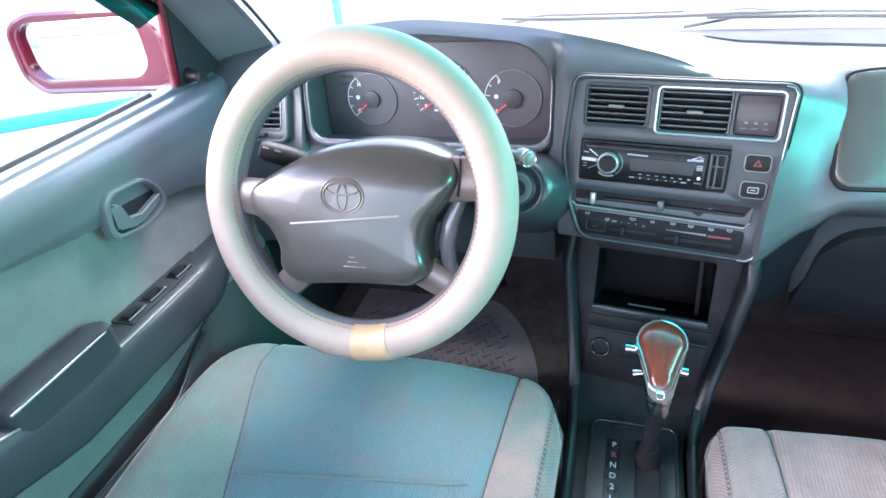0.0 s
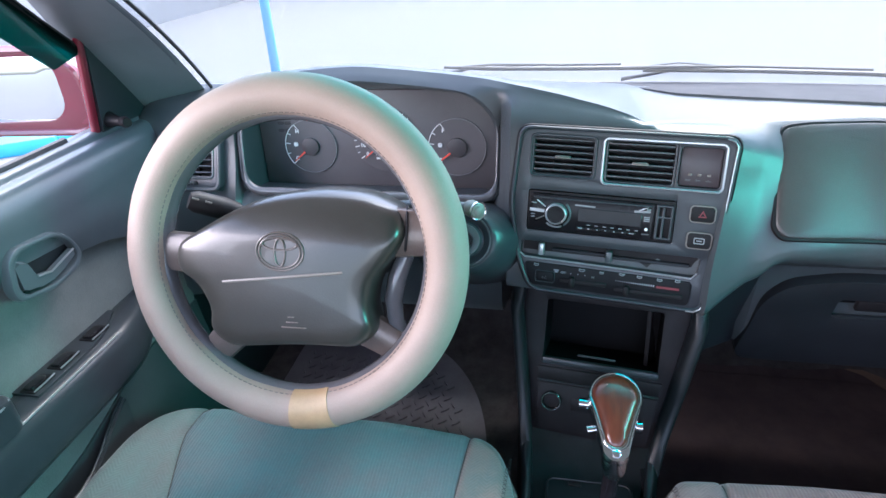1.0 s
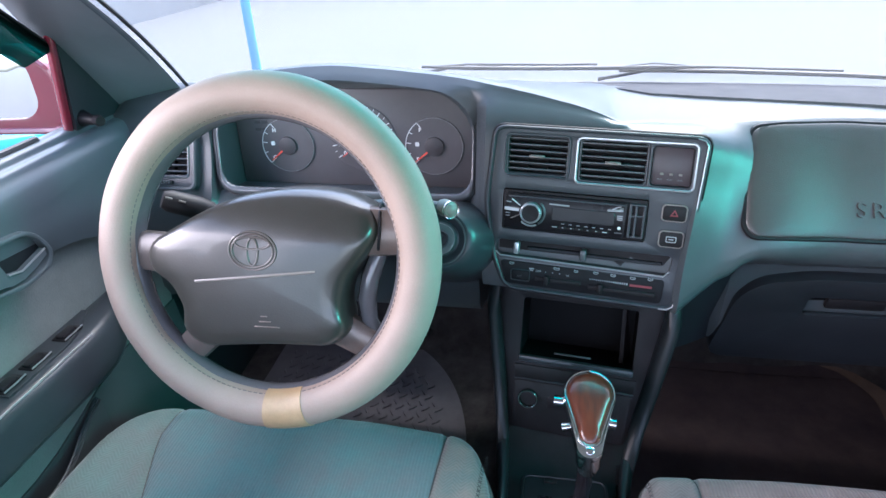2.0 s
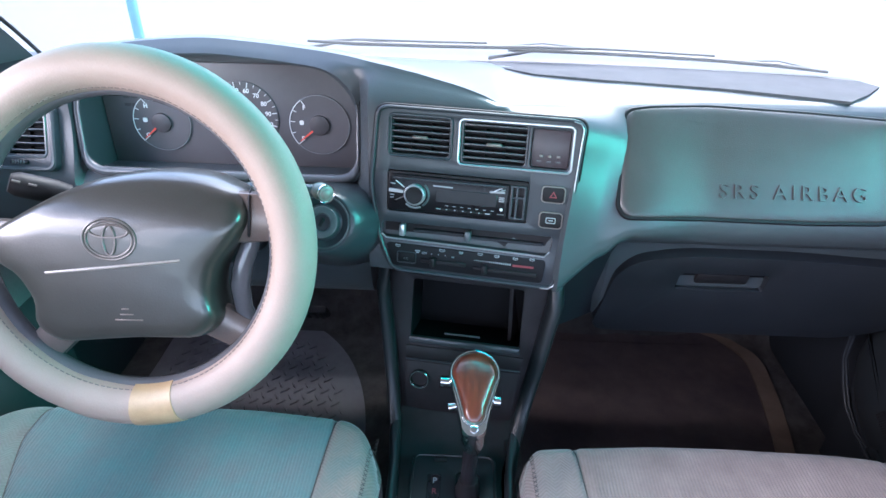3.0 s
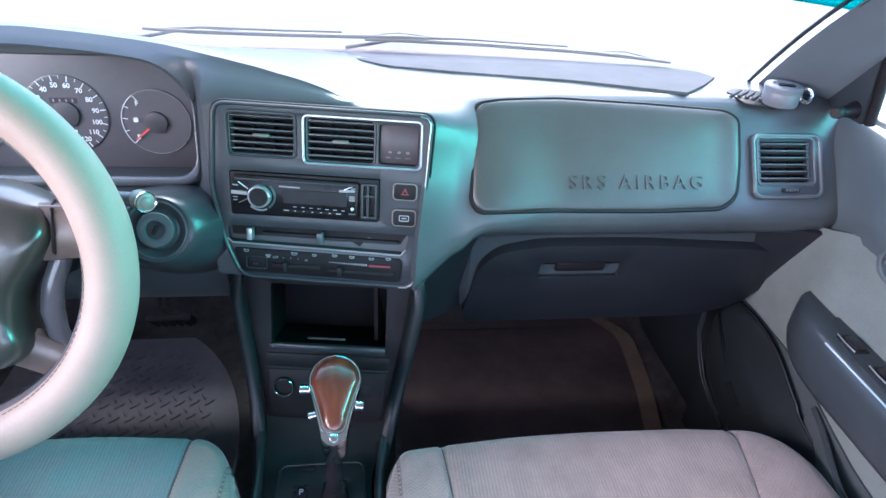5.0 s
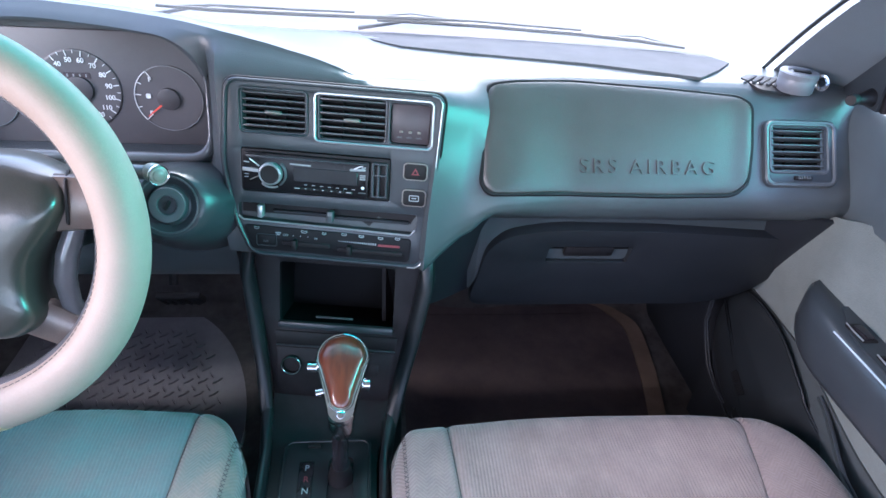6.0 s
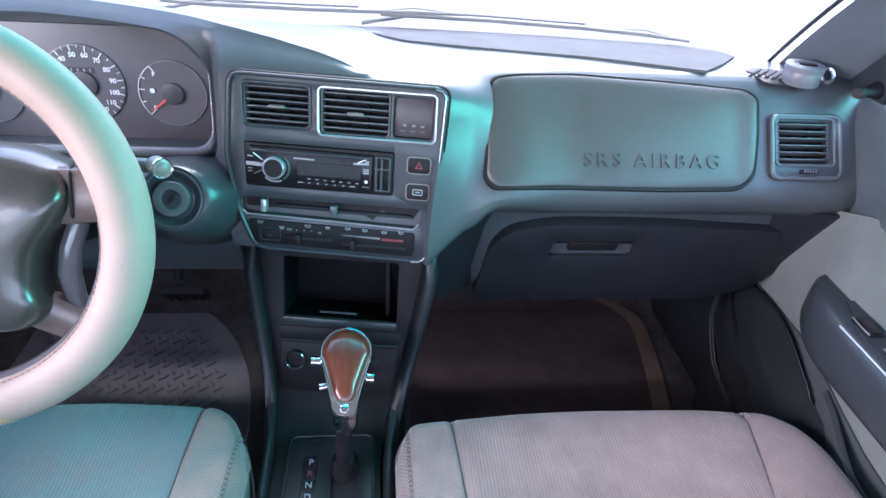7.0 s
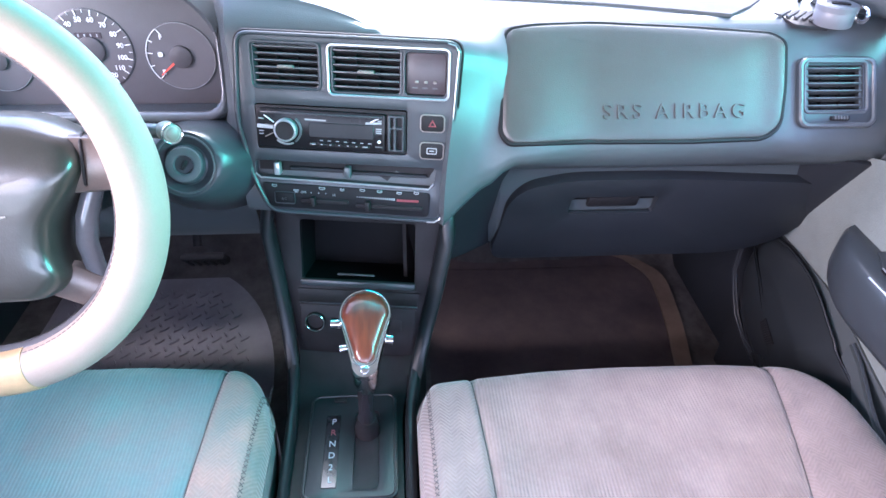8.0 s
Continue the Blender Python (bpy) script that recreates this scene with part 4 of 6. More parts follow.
def instruments():
    face = part("gauge_panel", rbox(0.396, 0.156, 0.006, 0.002, 2, (0.010, 0.008, -0.004)), DIAL, dash, "instrument cluster with three dials and red needles", m=CL)
    gauges = ((-0.1020, -0.0047, 0.0435, -140), (0.0248, 0.0080, 0.0520, -140), (0.1393, -0.0020, 0.0452, -141))
    for k, (gx, gy, r, needle) in enumerate(gauges):
        g = CL @ Matrix.Translation((gx, gy, 0))
        dial = part("dial", lathe([(0, 0.0012), (r * 0.95, 0.0012), (r * 1.00, 0.0012), (r * 1.02, 0.0006), (r * 1.02, -0.001)], 48), DIAL, face, m=g)
        if k != 1:
            part("dial_ring", tube([g @ Vector((x, y, 0.0020)) for x, y, z in arc(r, -150, 210, 60)][:-1], 0.00035, 5, closed=True), DIMWHITE, dial)
            part("scale_arc", tube([g @ Vector((x, y, 0.0022)) for x, y, z in arc(r, 125, 222, 24)], 0.0007, 5), WHITE, dial)
            for a in (125, 150, 173, 197, 222):
                ln = 0.0075 if a in (125, 173, 222) else 0.005
                part("tick", rbox(ln, 0.0012, 0.0006, 0, 1, (r - ln / 2 - 0.001, 0, 0.0022)), WHITE, dial, m=g @ Matrix.Rotation(radians(a), 4, "Z"))
            tops, lows = ("F", "E") if k == 2 else ("H", "C")
            for word, a in ((tops, 130), (lows, 218)):
                writing("letter", word, 0.0085, WHITE, dial, g @ Matrix.Translation(((r - 0.0115) * math.cos(radians(a)), (r - 0.011) * math.sin(radians(a)), 0.0022)), bold=0.0003)
            part("gauge_symbol", rbox(0.0065, 0.0065, 0.0008, 0.0012, 1, (-r + 0.0185, 0.0035, 0.0024)), WHITE, dial, m=g)
        else:
            for n in range(0, 125, 5):
                a = radians(77 - (n - 60) * 2.32)
                ln = 0.0075 if n % 10 == 0 else 0.0042
                part("tick", rbox(ln, 0.0013 if n % 10 == 0 else 0.0008, 0.0006, 0, 1, (r - ln / 2, 0, 0.0022)), WHITE, dial, m=g @ Matrix.Rotation(a, 4, "Z"))
                if n % 10 == 0:
                    writing("number", str(n), 0.0090, WHITE, dial, g @ Matrix.Translation(((r - 0.0135) * math.cos(a), (r - 0.0125) * math.sin(a), 0.0022)), bold=0.0002)
            for u in (-0.012, -0.004, 0.004, 0.012):
                part("counter_digit", rbox(0.0018, 0.0040, 0.0006, 0, 1, (u, 0.0185, 0.0022)), DIMWHITE, dial, m=g)
            part("counter_window", rbox(0.034, 0.0075, 0.0006, 0, 1, (0, 0.0185, 0.0017)), CLOCK, dial, m=g)
            for v in (-0.0235, -0.0300):
                part("caption_bar", rbox(0.026, 0.0030, 0.0006, 0, 1, (-0.004, v, 0.0022)), WHITE, dial, m=g)
        a = radians(needle)
        part("needle", loft([[(0.0, -0.0019, 0.0045), (0.0, 0.0019, 0.0045), (0.0, 0.0019, 0.0056), (0.0, -0.0019, 0.0056)],
                                  [(r * 0.86, -0.0006, 0.0045), (r * 0.86, 0.0006, 0.0045), (r * 0.86, 0.0006, 0.0052), (r * 0.86, -0.0006, 0.0052)]]), NEEDLE, dial, m=g @ Matrix.Rotation(a, 4, "Z"))
        part("needle_cap", lathe([(0, 0.0066), (r * 0.24, 0.0062), (r * 0.33, 0.0050), (r * 0.34, 0.001)], 32), CAP, dial, m=g)
    for k in range(6):
        part("warning_lamp", rbox(0.010, 0.005, 0.0008, 0.001, 1, (-0.150 + 0.012 * (k % 2), 0.045 - 0.012 * (k // 2), -0.0006)), CAP, face, m=CL)
    # raised frame round the opening
    d = Vector((0, 0.036, 0.125)).normalized()
    fm = axes((-0.380, 0.788, 0.894), Vector((1, 0, 0)), d, Vector((1, 0, 0)).cross(d))
    hole = rounded([(-0.178, -0.060), (0.205, -0.062), (0.205, 0.040), (0.188, 0.066), (0.10, 0.073), (-0.10, 0.073), (-0.168, 0.060), (-0.182, 0.030)], 0.030, 6)
    ring = [(x * 1.05, y * 1.085) for x, y in hole]
    side = sorted([p for p in ring if p[1] < 0.050], key=lambda p: math.atan2(p[0], -p[1] - 0.02))
    fr = part("cluster_frame", tube([fm @ Vector((x, y, 0.002)) for x, y in side], 0.0046, 10), BEZEL, dash)
    low = [p for p in hole if p[1] < 0.045]
    low.sort(key=lambda p: math.atan2(p[0], -p[1] - 0.02))
    part("frame_lip", tube([fm @ Vector((x * 1.02, y * 1.03, 0.0065)) for x, y in low], [0.0020 + 0.0048 * smooth01((-0.030 - y) / 0.028) for x, y in low], 10), LIP, fr, "shiny lower lip of the cluster frame")
    return face


instruments()


def ignition():
    m = axes((-0.203, 0.660, 0.822), Vector((1, 0, 0)), Vector((0, 0.42, 0.907)), Vector((1, 0, 0)).cross(Vector((0, 0.42, 0.907))))
    collar = lathe([(0.100, -0.115), (0.084, -0.080), (0.070, -0.050), (0.059, -0.029), (0.050, -0.0155), (0.0435, -0.0095), (0.0390, -0.0070), (0.0355, -0.0075), (0.0345, -0.012)], 56)
    for v in collar.verts:
        over = max(0.0, math.hypot(v.co.x, v.co.y) - 0.040)
        v.co.y -= (0.75 if v.co.y > 0 else 0.45) * over * v.co.y / (over + 0.040)
    part("lock_surround", collar, BEZEL, dash, m=m)
    lock = part("ignition_lock", lathe([(0.0352, -0.030), (0.0350, -0.009), (0.0335, -0.0075), (0.0300, -0.0095), (0.0255, -0.0125), (0.0230, -0.0110), (0.0215, -0.005), (0.0195, -0.0025), (0.0125, -0.0020), (0.0112, -0.005), (0, -0.005)], 48), BEZEL, dash, "round ignition lock with a key slot", m=m)
    part("lock_ring", lathe([(0.0352, -0.0085), (0.0350, -0.0064), (0.0338, -0.0062), (0.0330, -0.0080)], 40), SLAT, lock, m=m)
    part("lock_ring", lathe([(0.0215, -0.005), (0.0208, -0.0016), (0.0145, -0.0004), (0.0118, -0.0012), (0.0108, -0.0040)], 40), SLAT, lock, m=m)
    part("key_slot", rbox(0.0046, 0.0125, 0.004, 0.0010, 1, (0.0, 0, -0.0034)), BLACK, lock, m=m @ Matrix.Rotation(radians(-30), 4, "Z"))
    return lock


ignition()

# ---- car radio ----
def car_radio():
    r = thing("car_radio", "black single-slot car radio with a silver volume knob", "car radio")
    m = STACK
    body = part("body", plate(rrect(-0.0925, -0.0250, 0.0925, 0.0275, 0.0025), (), 0.020, 0.001), BLACK, r, m=m @ Matrix.Translation((0, 0, 0.0005)))
    face = part("faceplate", plate(rounded([(-0.0895, -0.0225), (0.0665, -0.0225), (0.0680, 0.0235), (-0.0880, 0.0250)], 0.004), (), 0.008, 0.0015), RADIO, r, m=m @ Matrix.Translation((0, 0, 0.0075)))
    part("top_strip", rbox(0.150, 0.0026, 0.002, 0.001, 2, (-0.010, 0.0205, 0.0080)), BEZEL, face, m=m)
    part("display", rbox(0.080, 0.0180, 0.0015, 0.0006, 1, (0.014, 0.0015, 0.0078)), SCREEN, face, "blank grey display pane", m=m)
    part("caption_bar", rbox(0.026, 0.0018, 0.0006, 0, 1, (-0.0175, 0.0135, 0.0082)), DIMWHITE, face, m=m @ Matrix.Rotation(radians(-1), 4, "Z"))
    km = m @ Matrix.Translation((-0.0536, 0.0005, 0))
    knob = part("volume_knob", lathe([(0.0142, 0.006), (0.0142, 0.014), (0.0136, 0.0160), (0.0124, 0.0168), (0.0114, 0.0160), (0.0, 0.0160)], 40), SILVER, r, "silver ring round a black knob", m=km)
    part("knob_face", lathe([(0.0114, 0.0155), (0.0112, 0.0168), (0.0106, 0.0174), (0.0098, 0.0172), (0, 0.0170)], 36), BLACK, knob, m=km)
    part("knob_pointer", rbox(0.0030, 0.0040, 0.003, 0.001, 1, (0.0128, 0.0015, 0.0158)), SILVER, knob, m=km)
    for x0, y0, x1, y1, w, mat in ((-0.0268, 0.0165, -0.0145, 0.0078, 0.0012, WHITE), (-0.0270, -0.0104, -0.0150, -0.0042, 0.0014, SPOKE), (-0.0360, 0.0030, -0.0160, 0.0022, 0.0046, SILVER), (-0.0260, 0.0052, -0.0150, 0.0040, 0.0014, SPOKE),
                                   (-0.0340, 0.0125, -0.0270, 0.0118, 0.0014, DIMWHITE), (-0.0340, -0.0030, -0.0280, -0.0032, 0.0012, DIMWHITE), (-0.0340, -0.0070, -0.0285, -0.0066, 0.0012, DIMWHITE)):
        part("silver_ray", rbox(math.hypot(x1 - x0, y1 - y0), w, 0.002, 0.0005, 1, (0, 0, 0.0084)), mat, face, m=km @ Matrix.Translation(((x0 + x1) / 2, (y0 + y1) / 2, 0)) @ Matrix.Rotation(math.atan2(y1 - y0, x1 - x0), 4, "Z"))
    part("knob_arc", tube([km @ Vector((x, y, 0.0085)) for x, y, z in arc(0.0182, 228, 295, 14)], 0.0013, 6), SILVER, face)
    part("knob_arc", tube([km @ Vector((x, y, 0.0080)) for x, y, z in arc(0.0178, -55, 48, 14)], 0.0017, 6), SLAT, face)
    for k in range(7):
        part("preset_button", rbox(0.0105, 0.0040, 0.002, 0.0008, 1, (-0.0215 + 0.0108 * k, -0.0165, 0.0076)), BLACK, face, m=m)
        part("caption_bar", rbox(0.0040, 0.0010, 0.0005, 0, 1, (-0.0110 + 0.0100 * k, -0.0112 - 0.0002 * k, 0.0079)), DIMWHITE, face, m=m)
        part("caption_bar", rbox(0.0062 if k in (0, 6) else 0.0022, 0.0013, 0.0005, 0, 1, (-0.0215 + 0.0108 * k, -0.0160 - 0.0001 * k, 0.0088)), DIMWHITE, face, m=m)
    part("silver_badge", tube([m @ Vector(p) for p in ((0.0500, 0.0140, 0.0082), (0.0560, 0.0172, 0.0084), (0.0605, 0.0186, 0.0084), (0.0590, 0.0160, 0.0084), (0.0640, 0.0166, 0.0082))], 0.0009, 5), SILVER, face)
    part("silver_badge", rbox(0.020, 0.0030, 0.0012, 0.0008, 1, (0.0545, 0.0102, 0.0082)), DIMWHITE, face, m=m @ Matrix.Rotation(radians(3), 4, "Z"))
    for k in range(3):
        part("caption_bar", rbox(0.0070, 0.0014, 0.0006, 0, 1, (0.0600, 0.0062 - 0.0024 * k, 0.0080)), DIMWHITE, face, m=m)
    part("button", lathe([(0.0020, 0.006), (0.0020, 0.0084), (0, 0.0086)], 20), WHITE, face, m=m @ Matrix.Translation((0.0605, -0.0095, 0)))
    part("caption_bar", rbox(0.0090, 0.0016, 0.0006, 0, 1, (0.0600, -0.0160, 0.0080)), SLAT, face, m=m)
    part("end_strip", plate(rrect(0.0705, -0.0215, 0.0905, 0.0230, 0.002), [rrect(0.0738, 0.0085, 0.0776, 0.0205, 0.001), rrect(0.0738, -0.0190, 0.0776, 0.0060, 0.001), rrect(0.0806, 0.0085, 0.0880, 0.0205, 0.001), rrect(0.0806, -0.0190, 0.0880, 0.0060, 0.001)], 0.005, 0.0006), BEZEL, r, m=m @ Matrix.Translation((0, 0, 0.0060)))
    return r


car_radio()

# ---- steering wheel ----
LEAN = 0.3524
WHEEL = axes((-0.384, 0.5305, 0.8602), Vector((1, 0, 0)), Vector((0, math.sin(LEAN), math.cos(LEAN))), Vector((0, -math.cos(LEAN), math.sin(LEAN))))
R_MAJ, R_MIN = 0.184, 0.0245


def steering_wheel():
    w = thing("steering_wheel", "grey four-spoke steering wheel in a cream leather cover", "steering wheel")

    def torus(a0, a1, r, n=96, ns=20, wob=0.0):
        pts = [(R_MAJ * math.cos(a0 + (a1 - a0) * k / n), R_MAJ * math.sin(a0 + (a1 - a0) * k / n), 0) for k in range(n + 1)]
        closed = abs(a1 - a0) > 6.28
        pts = pts[:-1] if closed else pts
        rad = [r * (1 + wob * noise.noise(Vector((p[0] * 25, p[1] * 25, 3)))) for p in pts]
        return tube([WHEEL @ Vector(p) for p in pts], rad, ns, closed=closed)
    rim = part("rim_cover", torus(0, 2 * math.pi, R_MIN, 128, 24, 0.02), COVER, w, "smooth cream leather cover, slightly stained")
    inner = tube([WHEEL @ Vector(((R_MAJ - 0.013) * math.cos(a), (R_MAJ - 0.013) * math.sin(a), -0.004)) for a in (2 * math.pi * k / 96 for k in range(96))], 0.0152, 14, closed=True)
    part("inner_rim", inner, LIP, w, "glossy dark rim showing inside the cover")
    # stitching on the inner side of the cover
    for k in range(150):
        a = 2 * math.pi * k / 150
        c, s = math.cos(a), math.sin(a)
        e = radians(148)
        rr = R_MAJ + (R_MIN + 0.0002) * math.cos(e)
        p = Vector((rr * c, rr * s, (R_MIN + 0.0002) * math.sin(e)))
        t = Vector((-s, c, 0))
        part("stitch", tube([WHEEL @ (p - t * 0.0022), WHEEL @ (p + t * 0.0022)], 0.00055, 5), THREAD, rim)
    part("tape_band", torus(radians(271), radians(286.5), R_MIN + 0.0009, 12, 24), TAPE, w, "yellowed tape wrapped round the rim")
    outline = rounded([(-0.138, 0.012), (-0.066, 0.055), (-0.023, 0.072), (0.032, 0.081), (0.088, 0.078), (0.134, 0.060), (0.140, 0.036), (0.130, 0.014), (0.104, -0.020), (0.099, -0.052), (0.108, -0.078),
                       (0.088, -0.099), (0.015, -0.101), (-0.072, -0.110), (-0.098, -0.090), (-0.094, -0.064), (-0.112, -0.032), (-0.138, -0.018)], 0.02, 3)
    shell = dome(outline, [(0.93, -0.045), (1.0, -0.022), (1.005, -0.004), (0.997, 0.008), (0.980, 0.0165), (0.955, 0.0225), (0.92, 0.0260), (0.87, 0.0278), (0.75, 0.0288), (0.5, 0.0293), (0.3, 0.0296)], (0, -0.02))

    def roll(y):
        """How far the top of the pad falls away."""
        return 0.030 * (max(0.0, y - 0.020) / 0.058) ** 2
    bmesh.ops.subdivide_edges(shell, edges=[e for e in shell.edges if e.calc_length() > 0.018], cuts=2, use_grid_fill=True)
    for v in shell.verts:
        v.co.z -= roll(v.co.y)
    pad = part("horn_pad", shell, HUB, w, "worn grey vinyl horn pad", m=WHEEL)
    part("pad_seam", tube([WHEEL @ Vector(p) for p in ((-0.072, -0.028, 0.0282), (-0.04, -0.024, 0.0298), (0.0, -0.019, 0.0302), (0.04, -0.014, 0.0298), (0.072, -0.010, 0.0280))], 0.0018, 6), SPOKE, pad, "pale moulded seam")
    for rx, ry, oy in ((0.0280, 0.0216, 0.0), (0.0245, 0.0186, 0.0), (0.0205, 0.0068, 0.0085), (0.0064, 0.0156, -0.001)):
        part("emblem_ring", tube([WHEEL @ Vector((-0.0006 + rx * math.cos(a), 0.0103 + oy + ry * math.sin(a), 0.0296 - roll(0.0103 + oy + ry * math.sin(a)))) for a in (2 * math.pi * k / 40 for k in range(40))], 0.0013, 8, closed=True), SPOKEDARK, pad)
    for wd, u, v in ((0.008, 0.0095, -0.0644), (0.014, 0.0108, -0.0704), (0.030, 0.0128, -0.0764)):
        part("caption_bar", rbox(wd, 0.0013, 0.0012, 0.0003, 1, (u, v, 0.0292)), SPOKEWARM, pad, m=WHEEL @ Matrix.Rotation(radians(1), 4, "Z"))
    part("hub_back", lathe([(0.0, -0.075), (0.060, -0.072), (0.072, -0.050), (0.075, -0.030), (0, -0.030)], 32), BLACK, w, m=WHEEL)

    def spoke(p0, p1, w0, w1, drop=-0.008):
        a, b = Vector((*p0, drop)), Vector((*p1, drop - 0.004))
        d = (b - a).normalized()
        n = Vector((0, 0, 1))
        s = d.cross(n).normalized()
        secs = []
        for k in range(7):
            t = k / 6
            c, wd = a.lerp(b, t), (w0 + (w1 - w0) * t) / 2
            ring = []
            for q in range(12):
                an = 2 * math.pi * q / 12
                ring.append(tuple(WHEEL @ (c + s * wd * math.copysign(abs(math.cos(an)) ** 0.6, math.cos(an)) + n * 0.011 * math.copysign(abs(math.sin(an)) ** 0.7, math.sin(an)))))
            secs.append(ring)
        return loft(secs)
    part("spoke", spoke((0.110, 0.033), (0.174, 0.034), 0.058, 0.052, -0.002), SPOKEWARM, w, "worn warm grey spoke")
    part("spoke_seam", tube([WHEEL @ Vector(p) for p in ((0.136, 0.063, -0.008), (0.1385, 0.055, 0.006), (0.1395, 0.036, 0.0100), (0.1375, 0.016, 0.0075), (0.134, 0.006, -0.008))], 0.0017, 8), BLACK, w)
    part("spoke", spoke((-0.105, -0.004), (-0.174, 0.000), 0.052, 0.048, -0.002), SPOKEDARK, w)
    part("spoke", spoke((0.085, -0.080), (0.138, -0.108), 0.044, 0.038, -0.010), SPOKEWARM, w)
    part("spoke_bracket", tube([WHEEL @ Vector(p) for p in ((0.146, 0.030, -0.016), (0.1325, 0.005, -0.014), (0.1235, -0.020, -0.013), (0.1190, -0.046, -0.013), (0.1215, -0.072, -0.015), (0.1320, -0.096, -0.018))], [0.008, 0.010, 0.011, 0.011, 0.010, 0.009], 12), LIP, w, "glossy dark bar between two spokes")
    part("spoke", spoke((-0.078, -0.096), (-0.118, -0.136), 0.044, 0.038, -0.010), SPOKEDARK, w)
    return w


steering_wheel()


def steering_column():
    c = thing("steering_column", "grey plastic steering column shroud with two control stalks", "steering column")
    ax = -Vector(WHEEL.col[2][:3])
    o = Vector((-0.384, 0.5305, 0.8602)) + ax * 0.06 + Vector((0, 0, -0.005))
    secs = []
    for k in range(8):
        t = k / 7
        ctr = o + ax * 0.20 * t
        w, h = 0.060 + 0.012 * t, 0.050 + 0.014 * t
        ring = []
        for q in range(20):
            a = 2 * math.pi * q / 20
            ring.append((ctr.x + w * math.copysign(abs(math.cos(a)) ** 0.7, math.cos(a)), ctr.y, ctr.z + h * math.copysign(abs(math.sin(a)) ** 0.7, math.sin(a)) - 0.008))
        secs.append(ring)
    part("shroud", loft(secs), LOWER, c)
    r = part("stalk", tube([(-0.34, 0.635, 0.870), (-0.26, 0.607, 0.893), (-0.200, 0.588, 0.903), (-0.182, 0.582, 0.905)], [0.010, 0.0085, 0.0075, 0.0075], 14), SLAT, c, "right-hand wiper stalk")
    km = look((-0.176, 0.578, 0.9065), (-0.176 - 0.45, 0.578 + 0.5, 0.82))
    part("stalk_knob", lathe([(0, 0.010), (0.0070, 0.010), (0.0085, 0.0095), (0.0098, 0.0075), (0.0100, -0.006), (0.0085, -0.011), (0, -0.011)], 28), SPOKE, r, m=km)
    part("knob_ring", lathe([(0.0090, 0.0085), (0.0104, 0.0092), (0.0106, 0.0070), (0.0098, 0.0060)], 28), CHROME, r, m=km)
    part("knob_cap", lathe([(0, 0.0125), (0.0045, 0.0122), (0.0066, 0.0104), (0.0070, 0.0098)], 24), SPOKE, r, m=km)
    l = part("stalk", tube([(-0.43, 0.655, 0.835), (-0.475, 0.645, 0.848), (-0.508, 0.630, 0.866)], [0.011, 0.0105, 0.012], 14, flat=0.8), BLACK, c, "left-hand lamp stalk")
    part("stalk_knob", tube([(-0.503, 0.632, 0.864), (-0.516, 0.623, 0.873), (-0.543, 0.606, 0.890), (-0.549, 0.602, 0.894)], [0.0130, 0.0155, 0.0150, 0.011], 16, flat=0.85), BLACK, l)
    for k in range(2):
        part("marking", tube([(-0.520 - 0.012 * k, 0.606 - 0.008 * k, 0.8885 + 0.008 * k), (-0.526 - 0.012 * k, 0.602 - 0.008 * k, 0.8925 + 0.008 * k)], 0.0014, 6), SPOKE, l)
    return c


steering_column()

# ---- centre console and gear lever ----
a7, l18 = radians(-7), radians(18)
CON_U = Vector((math.cos(a7), math.sin(a7), 0))
CON_V = Vector((-math.sin(a7) * math.sin(l18), math.cos(a7) * math.sin(l18), math.cos(l18)))
CON = axes((-0.01, 0.705, 0.65), CON_U, CON_V, CON_U.cross(CON_V))


